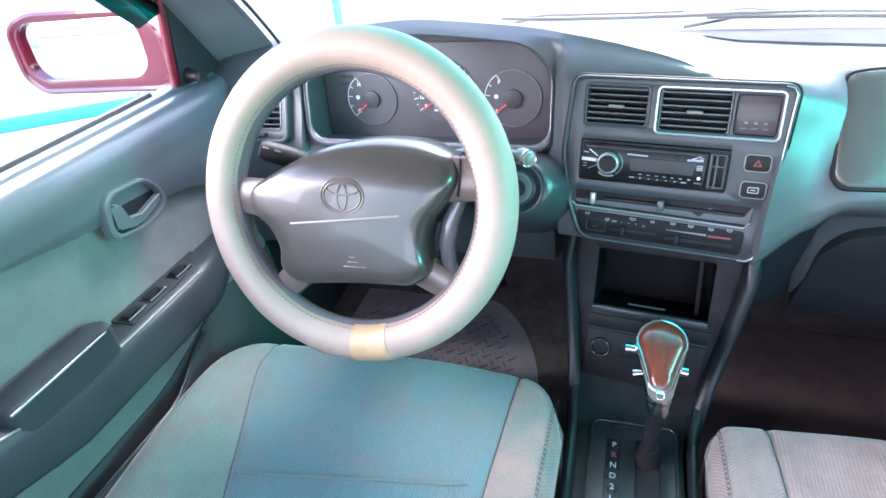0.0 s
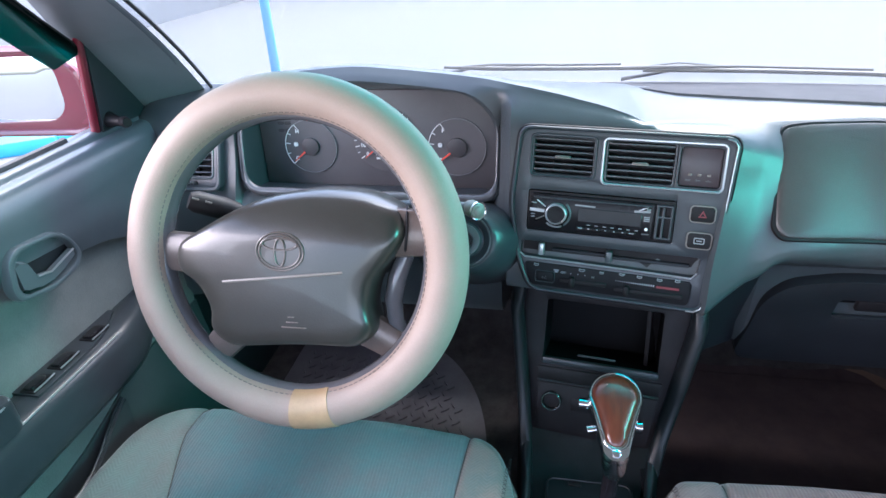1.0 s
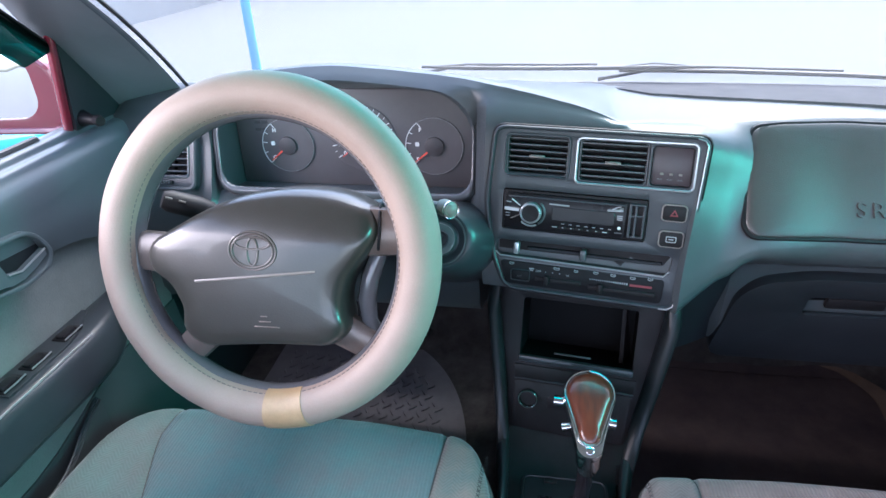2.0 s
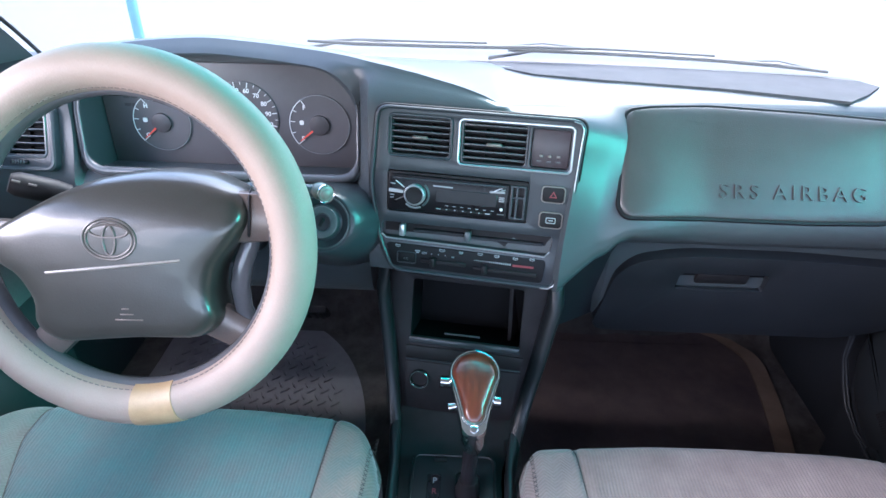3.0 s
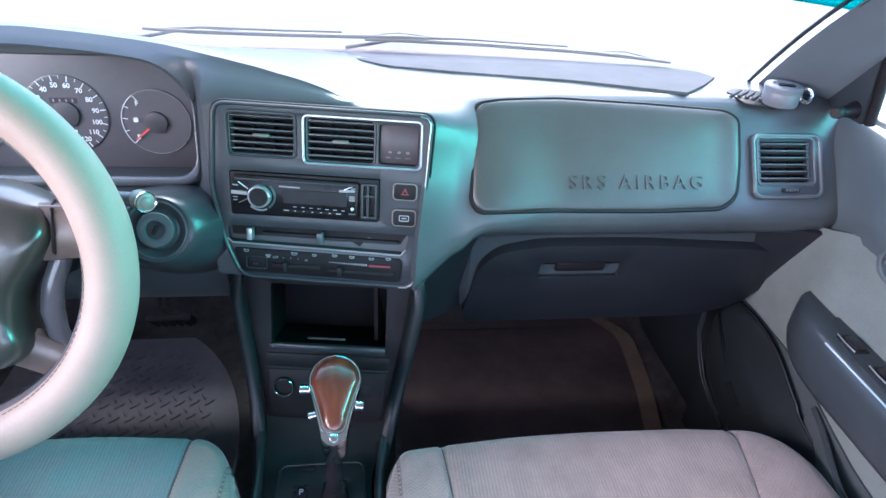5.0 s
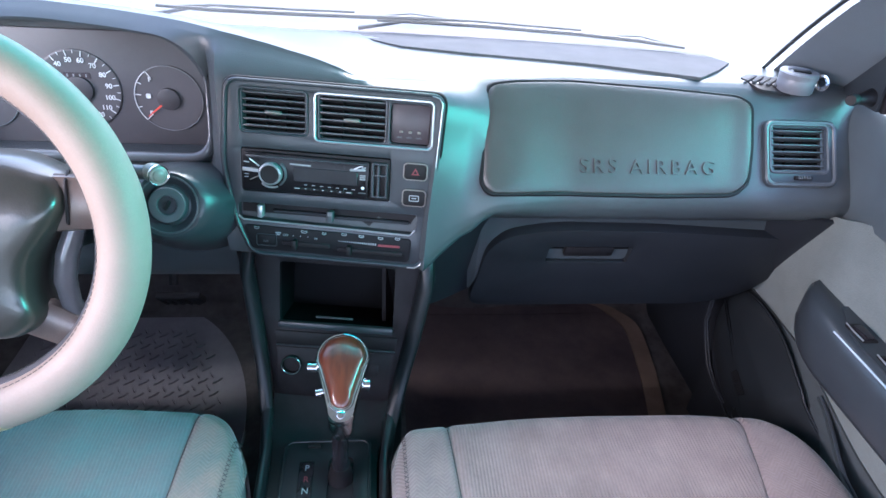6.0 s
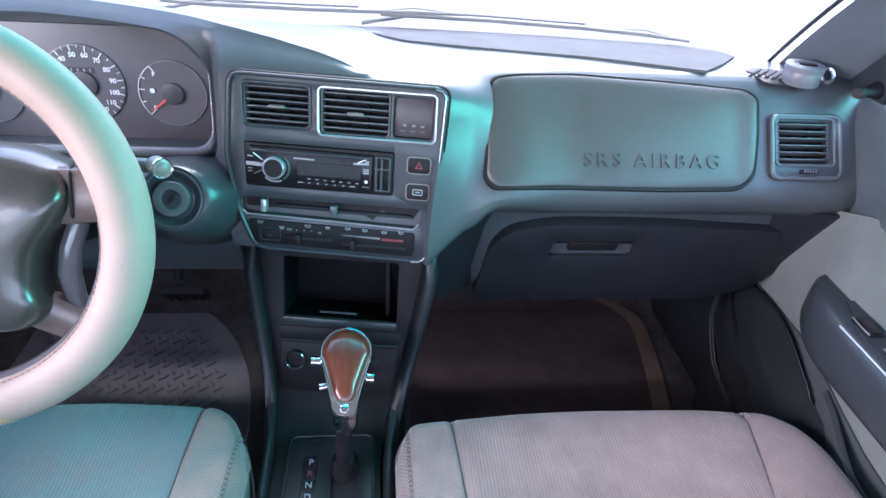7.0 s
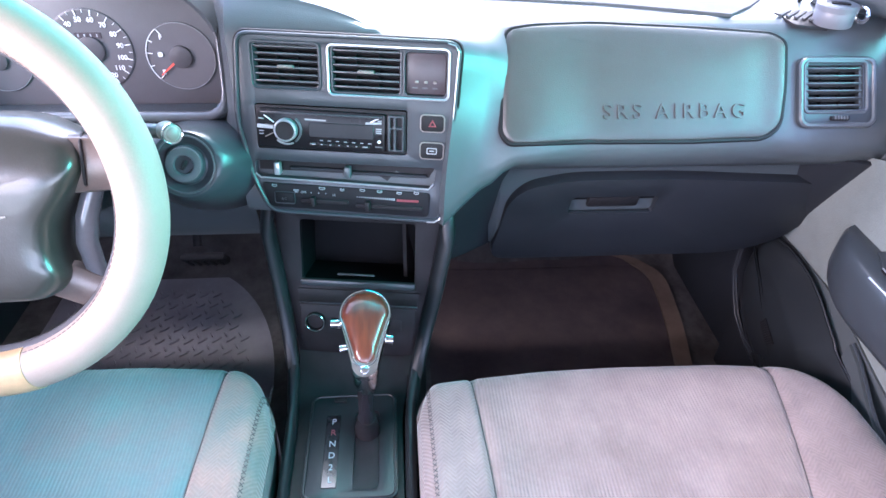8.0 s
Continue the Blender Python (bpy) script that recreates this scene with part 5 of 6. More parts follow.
def centre_console():
    c = thing("centre_console", "dark grey centre console with storage slot and gear plate", "console")
    # upright panel with the open slot
    out = rounded([(-0.118, 0.066), (0.118, 0.066), (0.112, -0.02), (0.096, -0.095), (0.083, -0.165), (-0.091, -0.165), (-0.100, -0.085), (-0.114, -0.02)], 0.008)
    hole = rrect(-0.0825, -0.0485, 0.0825, 0.0455, 0.005)
    panel = part("front_panel", plate(out, [hole], 0.010, 0.002), BLACK, c, m=CON)
    w, h, d = 0.165, 0.094, 0.075
    # Slot lining darkened by colour, so its depth shade is painted in.
    pocket = part("storage_slot", rbox(w, h, 0.003, 0, 1, (0, -0.0015, -0.010 - d)), SLOTSHADE, c, "empty storage slot, its shade put in the lining colour", m=CON)
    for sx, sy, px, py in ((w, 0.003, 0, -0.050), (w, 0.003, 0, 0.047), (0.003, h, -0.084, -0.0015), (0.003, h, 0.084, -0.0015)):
        part("slot_wall", rbox(sx, sy, d, 0, 1, (px, py, -0.010 - d / 2)), SLOTSHADE, pocket, m=CON)
    part("slot_lip", rbox(0.168, 0.011, 0.010, 0.003, 2, (0.0, -0.0495, 0.001)), BEZEL, pocket, m=CON)
    # Line highlight at the slot's foot, made as a lighter plastic strip.
    part("slot_glint", rbox(0.055, 0.003, 0.004, 0.001, 1, (-0.005, -0.0405, -0.012)), SLAT, pocket, m=CON)
    ash = part("ashtray_lid", plate(rounded([(-0.090, -0.060), (0.091, -0.060), (0.088, -0.080), (-0.089, -0.080)], 0.003), (), 0.004, 0.0015), BLACK, c, m=CON @ Matrix.Translation((0, 0, 0.003)))
    part("seam", rbox(0.176, 0.0022, 0.0022, 0.0006, 1, (0.0, -0.0825, 0.001)), BEZEL, ash, m=CON)
    lit = part("lighter_socket", lathe([(0.0150, -0.002), (0.0150, 0.0045), (0.0138, 0.0060), (0.0125, 0.0050), (0.0115, -0.020), (0, -0.022)], 32), GLOSS, c, "open cigarette lighter socket", m=CON @ Matrix.Translation((-0.064, -0.1125, 0.0025)))
    part("socket_arc", tube([CON @ Vector((-0.064 + x, -0.1125 + y, 0.0085)) for x, y, z in arc(0.0138, 0, 360, 32)[:-1]], 0.0010, 6, closed=True), CHROME, lit)
    part("socket_core", lathe([(0.0112, -0.019), (0, -0.019)], 24), BLACK, lit, m=CON @ Matrix.Translation((-0.064, -0.1125, 0)))
    part("lower_panel", plate(rounded([(-0.088, -0.086), (0.088, -0.086), (0.080, -0.160), (-0.086, -0.160)], 0.006), (), 0.003, 0.001), BLACK, c, m=CON @ Matrix.Translation((0, 0, 0.0015)))
    for k, u in enumerate((-0.020, 0.050)):
        part("blank_cover", rbox(0.030, 0.020, 0.003, 0.002, 2, (u, -0.115, 0.001)), BLACK, c, m=CON)

    # side cheeks: swept ridges from the dash down along the console
    def cheek(pts, sgn):
        secs = []
        for (x, y, z, wd) in pts:
            ring = []
            for q in range(14):
                a = 2 * math.pi * q / 14
                ring.append((x + sgn * wd * 0.5 + wd * 0.55 * math.cos(a), y + 0.020 * math.sin(a) * 0.9, z + 0.014 * math.sin(a)))
            secs.append(ring)
        return loft(secs)
    part("side_ridge", cheek([(-0.118, 0.735, 0.742, 0.016), (-0.126, 0.722, 0.690, 0.018), (-0.118, 0.700, 0.610, 0.018), (-0.110, 0.672, 0.540, 0.018), (-0.104, 0.630, 0.488, 0.016), (-0.100, 0.560, 0.470, 0.014), (-0.098, 0.38, 0.462, 0.014)], -1), RIDGE, c)
    part("side_ridge", cheek([(0.108, 0.715, 0.735, 0.018), (0.108, 0.694, 0.690, 0.020), (0.090, 0.672, 0.600, 0.020), (0.074, 0.650, 0.530, 0.018), (0.060, 0.610, 0.484, 0.016), (0.052, 0.550, 0.470, 0.014), (0.050, 0.38, 0.462, 0.014)], 1), RIDGE, c)

    # tray and tunnel cover
    def top(u, v):
        y = 0.70 - 0.75 * v
        wl, wr = -0.106 + 0.008 * v, 0.078 - 0.030 * smooth01((0.70 - y) / 0.15)
        z = 0.462 + 0.045 * smooth01((y - 0.60) / 0.10)
        return (wl + (wr - wl) * u, y, z)
    part("tunnel_cover", sheet(top, 8, 30, 0.006), BLACK, c)
    for x0, lean, nm in ((-0.104, -0.02, "side_wall"), (0.055, 0.03, "side_wall")):
        part(nm, sheet(lambda u, v, x0=x0, lean=lean: (x0 + lean * v, 0.74 - 0.80 * u, 0.47 - 0.21 * v + 0.22 * smooth01((0.06 - u) / 0.06)), 14, 6, 0.006), BLACK, c)
    # gear plate
    gz = 0.4695
    g = part("gear_plate", plate(rrect(-0.082, 0.425, 0.040, 0.590, 0.012), [rrect(-0.018, 0.440, 0.016, 0.560, 0.008)], 0.006, 0.002), RIDGE, c, m=Matrix.Translation((0, 0, gz + 0.006)))
    part("slot_cover", rbox(0.034, 0.120, 0.002, 0, 1, (-0.001, 0.50, gz)), BLACK, g)
    part("plate_rim", tube([(x, y, gz + 0.007) for x, y in rrect(-0.079, 0.428, 0.037, 0.587, 0.011)], 0.0018, 6, closed=True), RIDGE, g)
    strip = part("gear_window", rbox(0.020, 0.112, 0.0025, 0.001, 1, (-0.048, 0.498, gz + 0.0062)), GLOSS, g)
    for k, ch in enumerate("PRND2L"):
        writing("gear_letter", ch, 0.0125, DIMRED if ch == "R" else DIMWHITE, strip, Matrix.Translation((-0.047, 0.542 - 0.0178 * k, gz + 0.0078)))
    part("lock_button", rbox(0.018, 0.008, 0.004, 0.0012, 2, (-0.040, 0.580, gz + 0.007)), BLACK, g)
    return c


centre_console()


def gear_lever():
    g = thing("gear_lever", "automatic gear lever with a chrome and red wood knob", "gear lever")
    part("shaft", tube([(-0.001, 0.531, 0.460), (0.000, 0.529, 0.53), (0.002, 0.528, 0.600)], [0.0115, 0.0105, 0.0110], 16), GLOSS, g)
    part("boot", tube([(-0.001, 0.531, 0.464), (-0.001, 0.531, 0.472), (0.000, 0.530, 0.500)], [0.021, 0.018, 0.0125], 20), BLACK, g)
    d = Vector((0, 0.907, 0.421)).normalized()
    m = axes((0.003, 0.573, 0.621), Vector((1, 0, 0)), d, Vector((1, 0, 0)).cross(d))

    def drop(r, cy, waist, tip, n=14):
        """Outline of the knob: a round head that narrows to its neck; half of it, mirrored."""
        half = [(r * math.sin(radians(100 * k / n)), cy + r * math.cos(radians(100 * k / n))) for k in range(n + 1)]
        x0, y0 = half[-1]
        half += [(x0 + (waist - x0) * (k / 8) ** 0.9, y0 + (tip + waist - y0) * k / 8) for k in range(1, 9)]
        half += [(waist * math.cos(radians(90 * k / 6)), tip + waist - waist * math.sin(radians(90 * k / 6))) for k in range(1, 7)]
        return half + [(-x, y) for x, y in half[-2:0:-1]]
    shape = drop(0.0355, 0.0225, 0.0175, -0.066)
    knob = part("knob", dome(shape, [(0.30, -0.040), (0.70, -0.036), (0.92, -0.022), (1.0, -0.006), (0.985, 0.003), (0.93, 0.008), (0.82, 0.009)], (0, -0.004)), CHROME, g, "polished chrome knob frame", m=m)
    inlay = drop(0.0300, 0.0225, 0.0135, -0.0450)
    part("wood_inlay", dome(inlay, [(1.0, 0.002), (1.0, 0.0085), (0.95, 0.0112), (0.8, 0.0140), (0.55, 0.0162), (0.3, 0.0170)], (0, 0.012)), WOOD, knob, "varnished red wood inlay", m=m)
    part("knob_rim", tube([m @ Vector((x, y, 0.0082)) for x, y in drop(0.0318, 0.0225, 0.0150, -0.0475)], 0.0022, 8, closed=True), CHROME, knob)
    part("collar", tube([(0.003, 0.528, 0.566), (0.003, 0.5270, 0.580), (0.003, 0.531, 0.600)], [0.0125, 0.0160, 0.0165], 20), CHROME, knob)
    part("neck_badge", lathe([(0.0060, 0.0), (0.0056, 0.0024), (0.0030, 0.0036), (0, 0.0038)], 20), CHROME, knob, m=m @ Matrix.Translation((0.0, -0.0520, 0.0070)))
    part("release_button", tube([m @ Vector(p) for p in ((-0.025, 0.016, -0.010), (-0.0455, 0.017, -0.010))], [0.0070, 0.0076], 18), CHROME, knob, "chrome release button")
    part("side_stud", tube([m @ Vector(p) for p in ((-0.020, -0.014, -0.016), (-0.0335, -0.016, -0.018))], [0.0050, 0.0062], 16), CHROME, knob)
    part("side_stud", tube([m @ Vector(p) for p in ((0.020, -0.006, -0.014), (0.0345, -0.006, -0.016))], [0.0065, 0.0085], 16), CHROME, knob)
    return g


gear_lever()


# ---- seats ----
def seat(name, label, cx, hw, y_front, y_back, z_top, seam_l, seam_r, cloth, side, inner, cross=None, left_corner=(0.74, 0.085), edge=-1):
    """Cushion with crowned top: centre panel between two bolsters over a dark base."""
    s_ = thing(name, label, "car seat", group="front seats")
    r = 0.036

    def front(x):
        q = abs((x - cx) / hw)
        q = min(1.0, q)
        start, deep = left_corner if x < cx else (0.74, 0.085)
        return y_front - 0.020 * q * q - deep * max(0.0, (q - start) / (1 - start)) ** 2.6

    def height(x, y):
        side = (hw - abs(x - cx))
        fr = front(x) - y
        d = min(side, fr) if min(side, fr) > r else r - math.sqrt(max(0, max(0, r - side) ** 2 + max(0, r - fr) ** 2))
        d = max(0.0, d)
        z = z_top
        if d < r:
            k = 1 - d / r
            z -= r * (1 - math.sqrt(max(0.0, 1 - k * k)))
        z -= 0.10 * max(0.0, y_front - 0.10 - y) ** 1.2
        q = (x - cx) / hw
        z += 0.022 * max(0.0, abs(q) - 0.55) / 0.45 * smooth01((y_front - y) / 0.22) - 0.004
        for sx in (seam_l(y), seam_r(y)):
            z -= 0.0050 * math.exp(-((x - sx) / 0.0032) ** 2) * (1 if fr > 0.004 else 0.4)
        z += 0.0022 * noise.noise(Vector((x * 11, y * 11, cx)))
        return z

    def panel(xa, xb, nx):
        bm = bmesh.new()
        rows = []
        ny = 64
        for j in range(ny):
            row, t = [], (j / (ny - 1)) ** 1.6
            for i in range(nx + 1):
                u = i / nx
                x = xa(y_front) + (xb(y_front) - xa(y_front)) * u
                for _ in range(3):
                    yy = front(x) - 0.0005 - (front(x) - y_back) * t
                    x = xa(yy) + (xb(yy) - xa(yy)) * u
                row.append(bm.verts.new((x, yy, height(x, yy))))
            rows.append(row)
        drop = []
        for depth in (0.03, 0.09, 0.17):
            drop.append([bm.verts.new((v.co.x, v.co.y - 0.25 * depth * 0.6 + (0.004 if depth < 0.05 else 0), v.co.z - depth)) for v in rows[0]])
        allrows = drop[::-1] + rows
        for a, b in zip(allrows, allrows[1:]):
            for i in range(nx):
                bm.faces.new((a[i], a[i + 1], b[i + 1], b[i]))
        return bm
    left, right = (lambda y: cx - hw), (lambda y: cx + hw)
    part("centre_cushion", panel(seam_l, seam_r, 40), cloth, s_, "ribbed velour centre", sharp=70)
    part("side_bolster", panel(left, seam_l, 18), side, s_, "herringbone velour bolster", sharp=70)
    part("side_bolster", panel(seam_r, right, 18), inner, s_, "herringbone velour bolster", sharp=70)
    for sx in (seam_l, seam_r):
        pts = []
        for k in range(40):
            y = y_front - 0.002 - (y_front - y_back) * (k / 39)
            x = sx(y)
            y = min(y, front(x) - 0.001)
            pts.append((x, y, height(x, y) + 0.0012))
        part("piping", tube(pts, 0.0007, 6), SEAM, s_)
    if cross is not None:
        x0, y0, x1, y1 = cross
        row = [(x0 + (x1 - x0) * k / 24, y0 + (y1 - y0) * k / 24) for k in range(25)]
        part("cross_seam", tube([(x, y, height(x, y) + 0.0012) for x, y in row], 0.0018, 6), side, s_)
    # decorative cross stitches along the bolster beside the console
    stitches = []
    for k in range(48):
        y = y_front - 0.035 - 0.0075 * k
        for lean in (-1, 1):
            x = cx + edge * (hw - 0.016 - 0.00012 * k)
            ends = [(x + lean * 0.0022, y - 0.0024), (x - lean * 0.0022, y + 0.0024)]
            stitches.append(tube([(a, b, height(a, b) + 0.0006) for a, b in ends], 0.0005, 4))
    part("stitching", merged(*stitches), SEAM, s_)
    base = []
    for z, g in ((z_top - 0.045, 0.004), (z_top - 0.12, 0.010), (FLOOR_Z + 0.05, 0.030)):
        ring = []
        for k in range(21):
            x = cx - hw + g + 2 * (hw - g) * k / 20
            ring.append((x, front(x) - 0.012 - g, z))
        ring += [(cx + hw - g, y_back, z), (cx - hw + g, y_back, z)]
        base.append(ring)
    part("base", loft(base), SEATBASE, s_)
    for sx in (-1, 1):
        part("rail", rbox(0.03, 0.50, 0.06, 0.006, 2, (cx + sx * hw * 0.72, (y_front + y_back) / 2 - 0.02, FLOOR_Z + 0.032)), BLACK, s_)
    return s_


seat("car_seat", "pinkish grey ribbed velour passenger seat cushion", 0.363, 0.296, 0.582, 0.02, 0.548,
     lambda y: 0.143 + 0.06 * (0.56 - y), lambda y: 0.566 - 0.22 * max(0, 0.54 - y), SEAT, BOLSTER, BOLSTER, left_corner=(0.90, 0.045))
# The teal of this seat is light painted into its cloth colours.
seat("car_seat", "ribbed velour driver seat cushion, teal light put in its colour", -0.407, 0.291, 0.612, 0.02, 0.552,
     lambda y: -0.607 + 0.33 * max(0, 0.53 - y), lambda y: -0.190 - 0.05 * (0.58 - y), SEATTEALLIT, BOLSTERTEALLIT, BOLSTERWORNTEAL, (-0.535, 0.342, -0.222, 0.387), edge=1)


# ---- floor mats ----
def driver_mat():
    m = thing("driver_mat", "grey rubber floor mat with raised diamond treads", "floor mat")

    def z(x, y):
        return floor_z(x, y) + 0.016

    def edge(y):
        q = max(0.0, (y - 0.74) / 0.415)
        return -0.192 - 0.30 * (1 - math.sqrt(max(0.0, 1 - min(1.0, q) ** 2)))

    def f(u, v):
        y = 0.55 + 0.595 * v
        x = -0.68 + (edge(y) + 0.68) * u
        return (x, y, z(x, y))
    part("mat_sheet", sheet(f, 40, 40, 0.006), RUBBER, m)
    verts, faces = [], []
    for i in range(17):
        for j in range(30):
            x, y = -0.645 + 0.028 * i + 0.014 * (j % 2), 0.575 + 0.017 * j
            if x > edge(y) - 0.050 or y > 1.065:
                continue
            a = radians(41 if j % 2 else -60)
            ring = [(0.0118, 0), (0.005, 0.0021), (-0.005, 0.0021), (-0.0118, 0), (-0.005, -0.0021), (0.005, -0.0021)]
            o = len(verts)
            for sc, h in ((1.0, 0.0), (0.70, 0.0030)):
                for px, py in ring:
                    rx, ry = rot2(px * sc, py * sc, a)
                    verts.append((x + rx, y + ry, z(x + rx, y + ry) + 0.0062 + h))
            faces.append(tuple(range(o + 6, o + 12)))
            for k in range(6):
                faces.append((o + k, o + (k + 1) % 6, o + 6 + (k + 1) % 6, o + 6 + k))
    me = bpy.data.meshes.new("treads")
    me.from_pydata(verts, [], faces)
    me.materials.append(RUBBER)
    t = new("treads", me)
    t.parent = m
    tagged(t, kind="stuff")
    return m


driver_mat()


def passenger_mat():
    m = thing("passenger_mat", "worn dark brown carpet mat with a tan edge", "floor mat")

    def right(y):
        """The outer edge, with its rounded front corner."""
        x = 0.578 + 0.085 * math.sin(radians(90 * min(1.0, max(0.0, (y - 0.62) / 0.46))))
        q = min(1.0, max(0.0, (y - 1.02) / 0.10))
        return x - 0.085 * (1 - math.sqrt(max(0.0, 1 - q * q)))

    def f(u, v):
        y = 0.55 + 0.57 * v
        x = 0.10 + (right(y) - 0.10) * u
        return (x, y, floor_z(x, y) + 0.016 + 0.004 * noise.noise(Vector((x * 6, y * 6, 1))))
    part("mat_sheet", sheet(f, 40, 60, 0.008), MATBROWN, m)

    def band(u, v):
        y = 0.55 + 0.57 * v
        x = right(y) - 0.036 * (1 - u)
        return Vector((x, y, floor_z(x, y) + 0.0215 + 0.004 * noise.noise(Vector((x * 6, y * 6, 1)))))
    part("edging", sheet(band, 4, 60, 0.006), MATEDGE, m, "tan bound edge")
    part("edging", sheet(lambda u, v: tuple(Vector(f(u * 0.93, 0.955 + 0.045 * v)) + Vector((0, 0, 0.0048))), 30, 4, 0.006), MATBROWN, m)
    part("seam", tube([band(0.30, k / 50) + Vector((0, 0, 0.0012)) for k in range(51)], 0.0016, 5), CARPET, m)
    return m


passenger_mat()


# ---- doors ----
def door(sign, name, label):
    d = thing(name, label, "car door", group="front doors")
    X = -0.02 + sign * 0.735

    def wx(inset):
        return X - sign * inset

    def pt(inset, y, z):
        return (wx(inset), y, z)

    y0, y1 = -0.12, 0.80
    def back(y):
        """How far the passenger door draws back beside the dashboard end."""
        return 0.034 * smooth01((y - 0.55) / 0.15) if sign > 0 else 0.0

    # upper padded part with a rolled top
    def belt(y):
        return 0.948 + 0.05 * max(0, 0.35 - y) * 0.6

    def split(y):
        """Lower edge of the padded part."""
        return 0.913 - 0.16 * y - 0.018 * smooth01((y - 0.62) / 0.10)

    section = [(-0.012, 0.000), (0.000, 0.0005), (0.010, -0.0025), (0.0155, -0.0085), (0.0205, -0.0095), (0.0285, -0.012), (0.0370, -0.021), (0.0430, -0.035), (0.0455, -0.052), (0.0440, -0.072)]

    def upper(u, v):
        y = y0 + (y1 - y0) * u
        low = (0.0355, split(y) - belt(y))
        row = section + [((section[-1][0] + low[0]) / 2 + 0.003, (section[-1][1] + low[1]) / 2), low]
        k = min(len(row) - 2, int(v * (len(row) - 1)))
        t = v * (len(row) - 1) - k
        p0, p1, p2, p3 = (row[max(0, min(len(row) - 1, k + d))] for d in (-1, 0, 1, 2))
        a, dz = (0.5 * (2 * p1[i] + (p2[i] - p0[i]) * t + (2 * p0[i] - 5 * p1[i] + 4 * p2[i] - p3[i]) * t * t + (3 * p1[i] - p0[i] - 3 * p2[i] + p3[i]) * t ** 3) for i in (0, 1))
        return pt(a - back(y), y, belt(y) + dz)
    part("upper_pad", sheet(upper, 40, 44, 0.006), DOORPAD, d, "padded grey vinyl top of the door")

    def hem(y):
        """Lower edge of the cloth."""
        return 0.540 + 0.056 * smooth01((y - 0.42) / 0.26)

    def cloth(u, v):
        y = y0 + (y1 - y0) * u
        z = split(y) + 0.008 + (hem(y) - split(y) - 0.008) * v
        return pt(0.012 + 0.006 * math.sin(math.pi * v), y, z)
    part("cloth_insert", sheet(cloth, 30, 14, 0.006), DOORCLOTH, d, "pale grey cloth insert")
    part("insert_seam", tube([pt(0.019, y0 + (y1 - y0) * k / 20, split(y0 + (y1 - y0) * k / 20) - 0.056) for k in range(21)], 0.0011, 6), DOORLOW, d)

    def lower(u, v):
        y = y0 + (y1 - y0) * u
        return pt(0.014 + 0.014 * smooth01(v * 3), y, hem(y) - (hem(y) - 0.26) * v)
    part("lower_panel", sheet(lower, 20, 10, 0.008), DOORLOW, d)

    # armrest with the switch pod
    secs = []
    for k in range(22):
        t = k / 21
        y = 0.668 - 0.788 * t ** 1.5
        grow = math.sqrt(1 - (1 - min(1.0, t ** 1.5 / 0.16)) ** 2)
        top = 0.708 + 0.030 * smooth01((0.30 - y) / 0.15)
        dep, h = 0.006 + 0.064 * grow, 0.032 + 0.052 * grow
        ring = []
        for q in range(16):
            a = 2 * math.pi * q / 16
            ca, sa = math.copysign(abs(math.cos(a)) ** 0.55, math.cos(a)), math.copysign(abs(math.sin(a)) ** 0.55, math.sin(a))
            ring.append(pt(0.012 + dep / 2 + dep / 2 * ca, y, top - h / 2 + h / 2 * sa))
        secs.append(ring)
    arm = part("armrest", loft(secs), BEZEL, d, "grey armrest with window switches")
    pod = part("switch_pod", loft([[pt(0.018 + 0.046 * smooth01((0.65 - y) / 0.13) * w, y, 0.7075 + 0.030 * smooth01((0.30 - y) / 0.15) + e) for w, e in ((0.08, -0.01), (0.08, 0.0022), (0.96, 0.0022), (0.96, -0.01))] for y in (0.60, 0.59, 0.57, 0.545, 0.52, 0.46, 0.42)]), BEZEL, arm)
    for k, y in enumerate((0.545, 0.485, 0.440)):
        well = part("switch", rbox(0.022, 0.036, 0.004, 0.0015, 2, (wx(0.044), y, 0.7095)), BLACK, arm)
        part("rocker", rbox(0.015, 0.026, 0.007, 0.003, 2, (wx(0.044), y - 0.002, 0.7125)), GLOSS, well)
        # Glint along each switch, drawn as a silver tube.
        part("switch_glint", tube([(wx(0.056), y - 0.018, 0.7135), (wx(0.057), y, 0.7140), (wx(0.055), y + 0.017, 0.7135)], 0.0011, 5), SILVER, well)
    part("bright_strip", tube([pt(0.0735, 0.555 - 0.03 * k, 0.7045 + 0.030 * smooth01((0.30 - 0.555 + 0.03 * k) / 0.15)) for k in range(22)], 0.0016, 6), SILVER, arm)
    if sign < 0:
        part("pull_cup", dome(rounded([(-0.085, -0.022), (0.070, -0.020), (0.082, 0.004), (0.070, 0.021), (-0.085, 0.022)], 0.018, 6), [(1, -0.035), (1, -0.006), (0.985, 0.000), (0.955, 0.004), (0.90, 0.0062), (0.6, 0.007)]), BEZEL, arm,
             m=axes(pt(0.057, 0.308, 0.739), Vector((0, 1, 0)), Vector((-sign, 0, 0)), Vector((0, 0, 1))))
        # The white highlight on the pull's edge is a silver tube.
        part("bright_edge", tube([pt(0.0775, 0.225, 0.7415), pt(0.0780, 0.30, 0.7415), pt(0.0770, 0.366, 0.7415), pt(0.071, 0.380, 0.7415)], 0.0016, 6), SILVER, arm)

    # map pocket
    def pocket(u, v):
        y = y0 + 0.685 * u
        return pt(0.026 + 0.030 * smooth01(u / 0.05) * smooth01((1 - u) / 0.22), y, hem(y) - 0.004 - 0.24 * v)
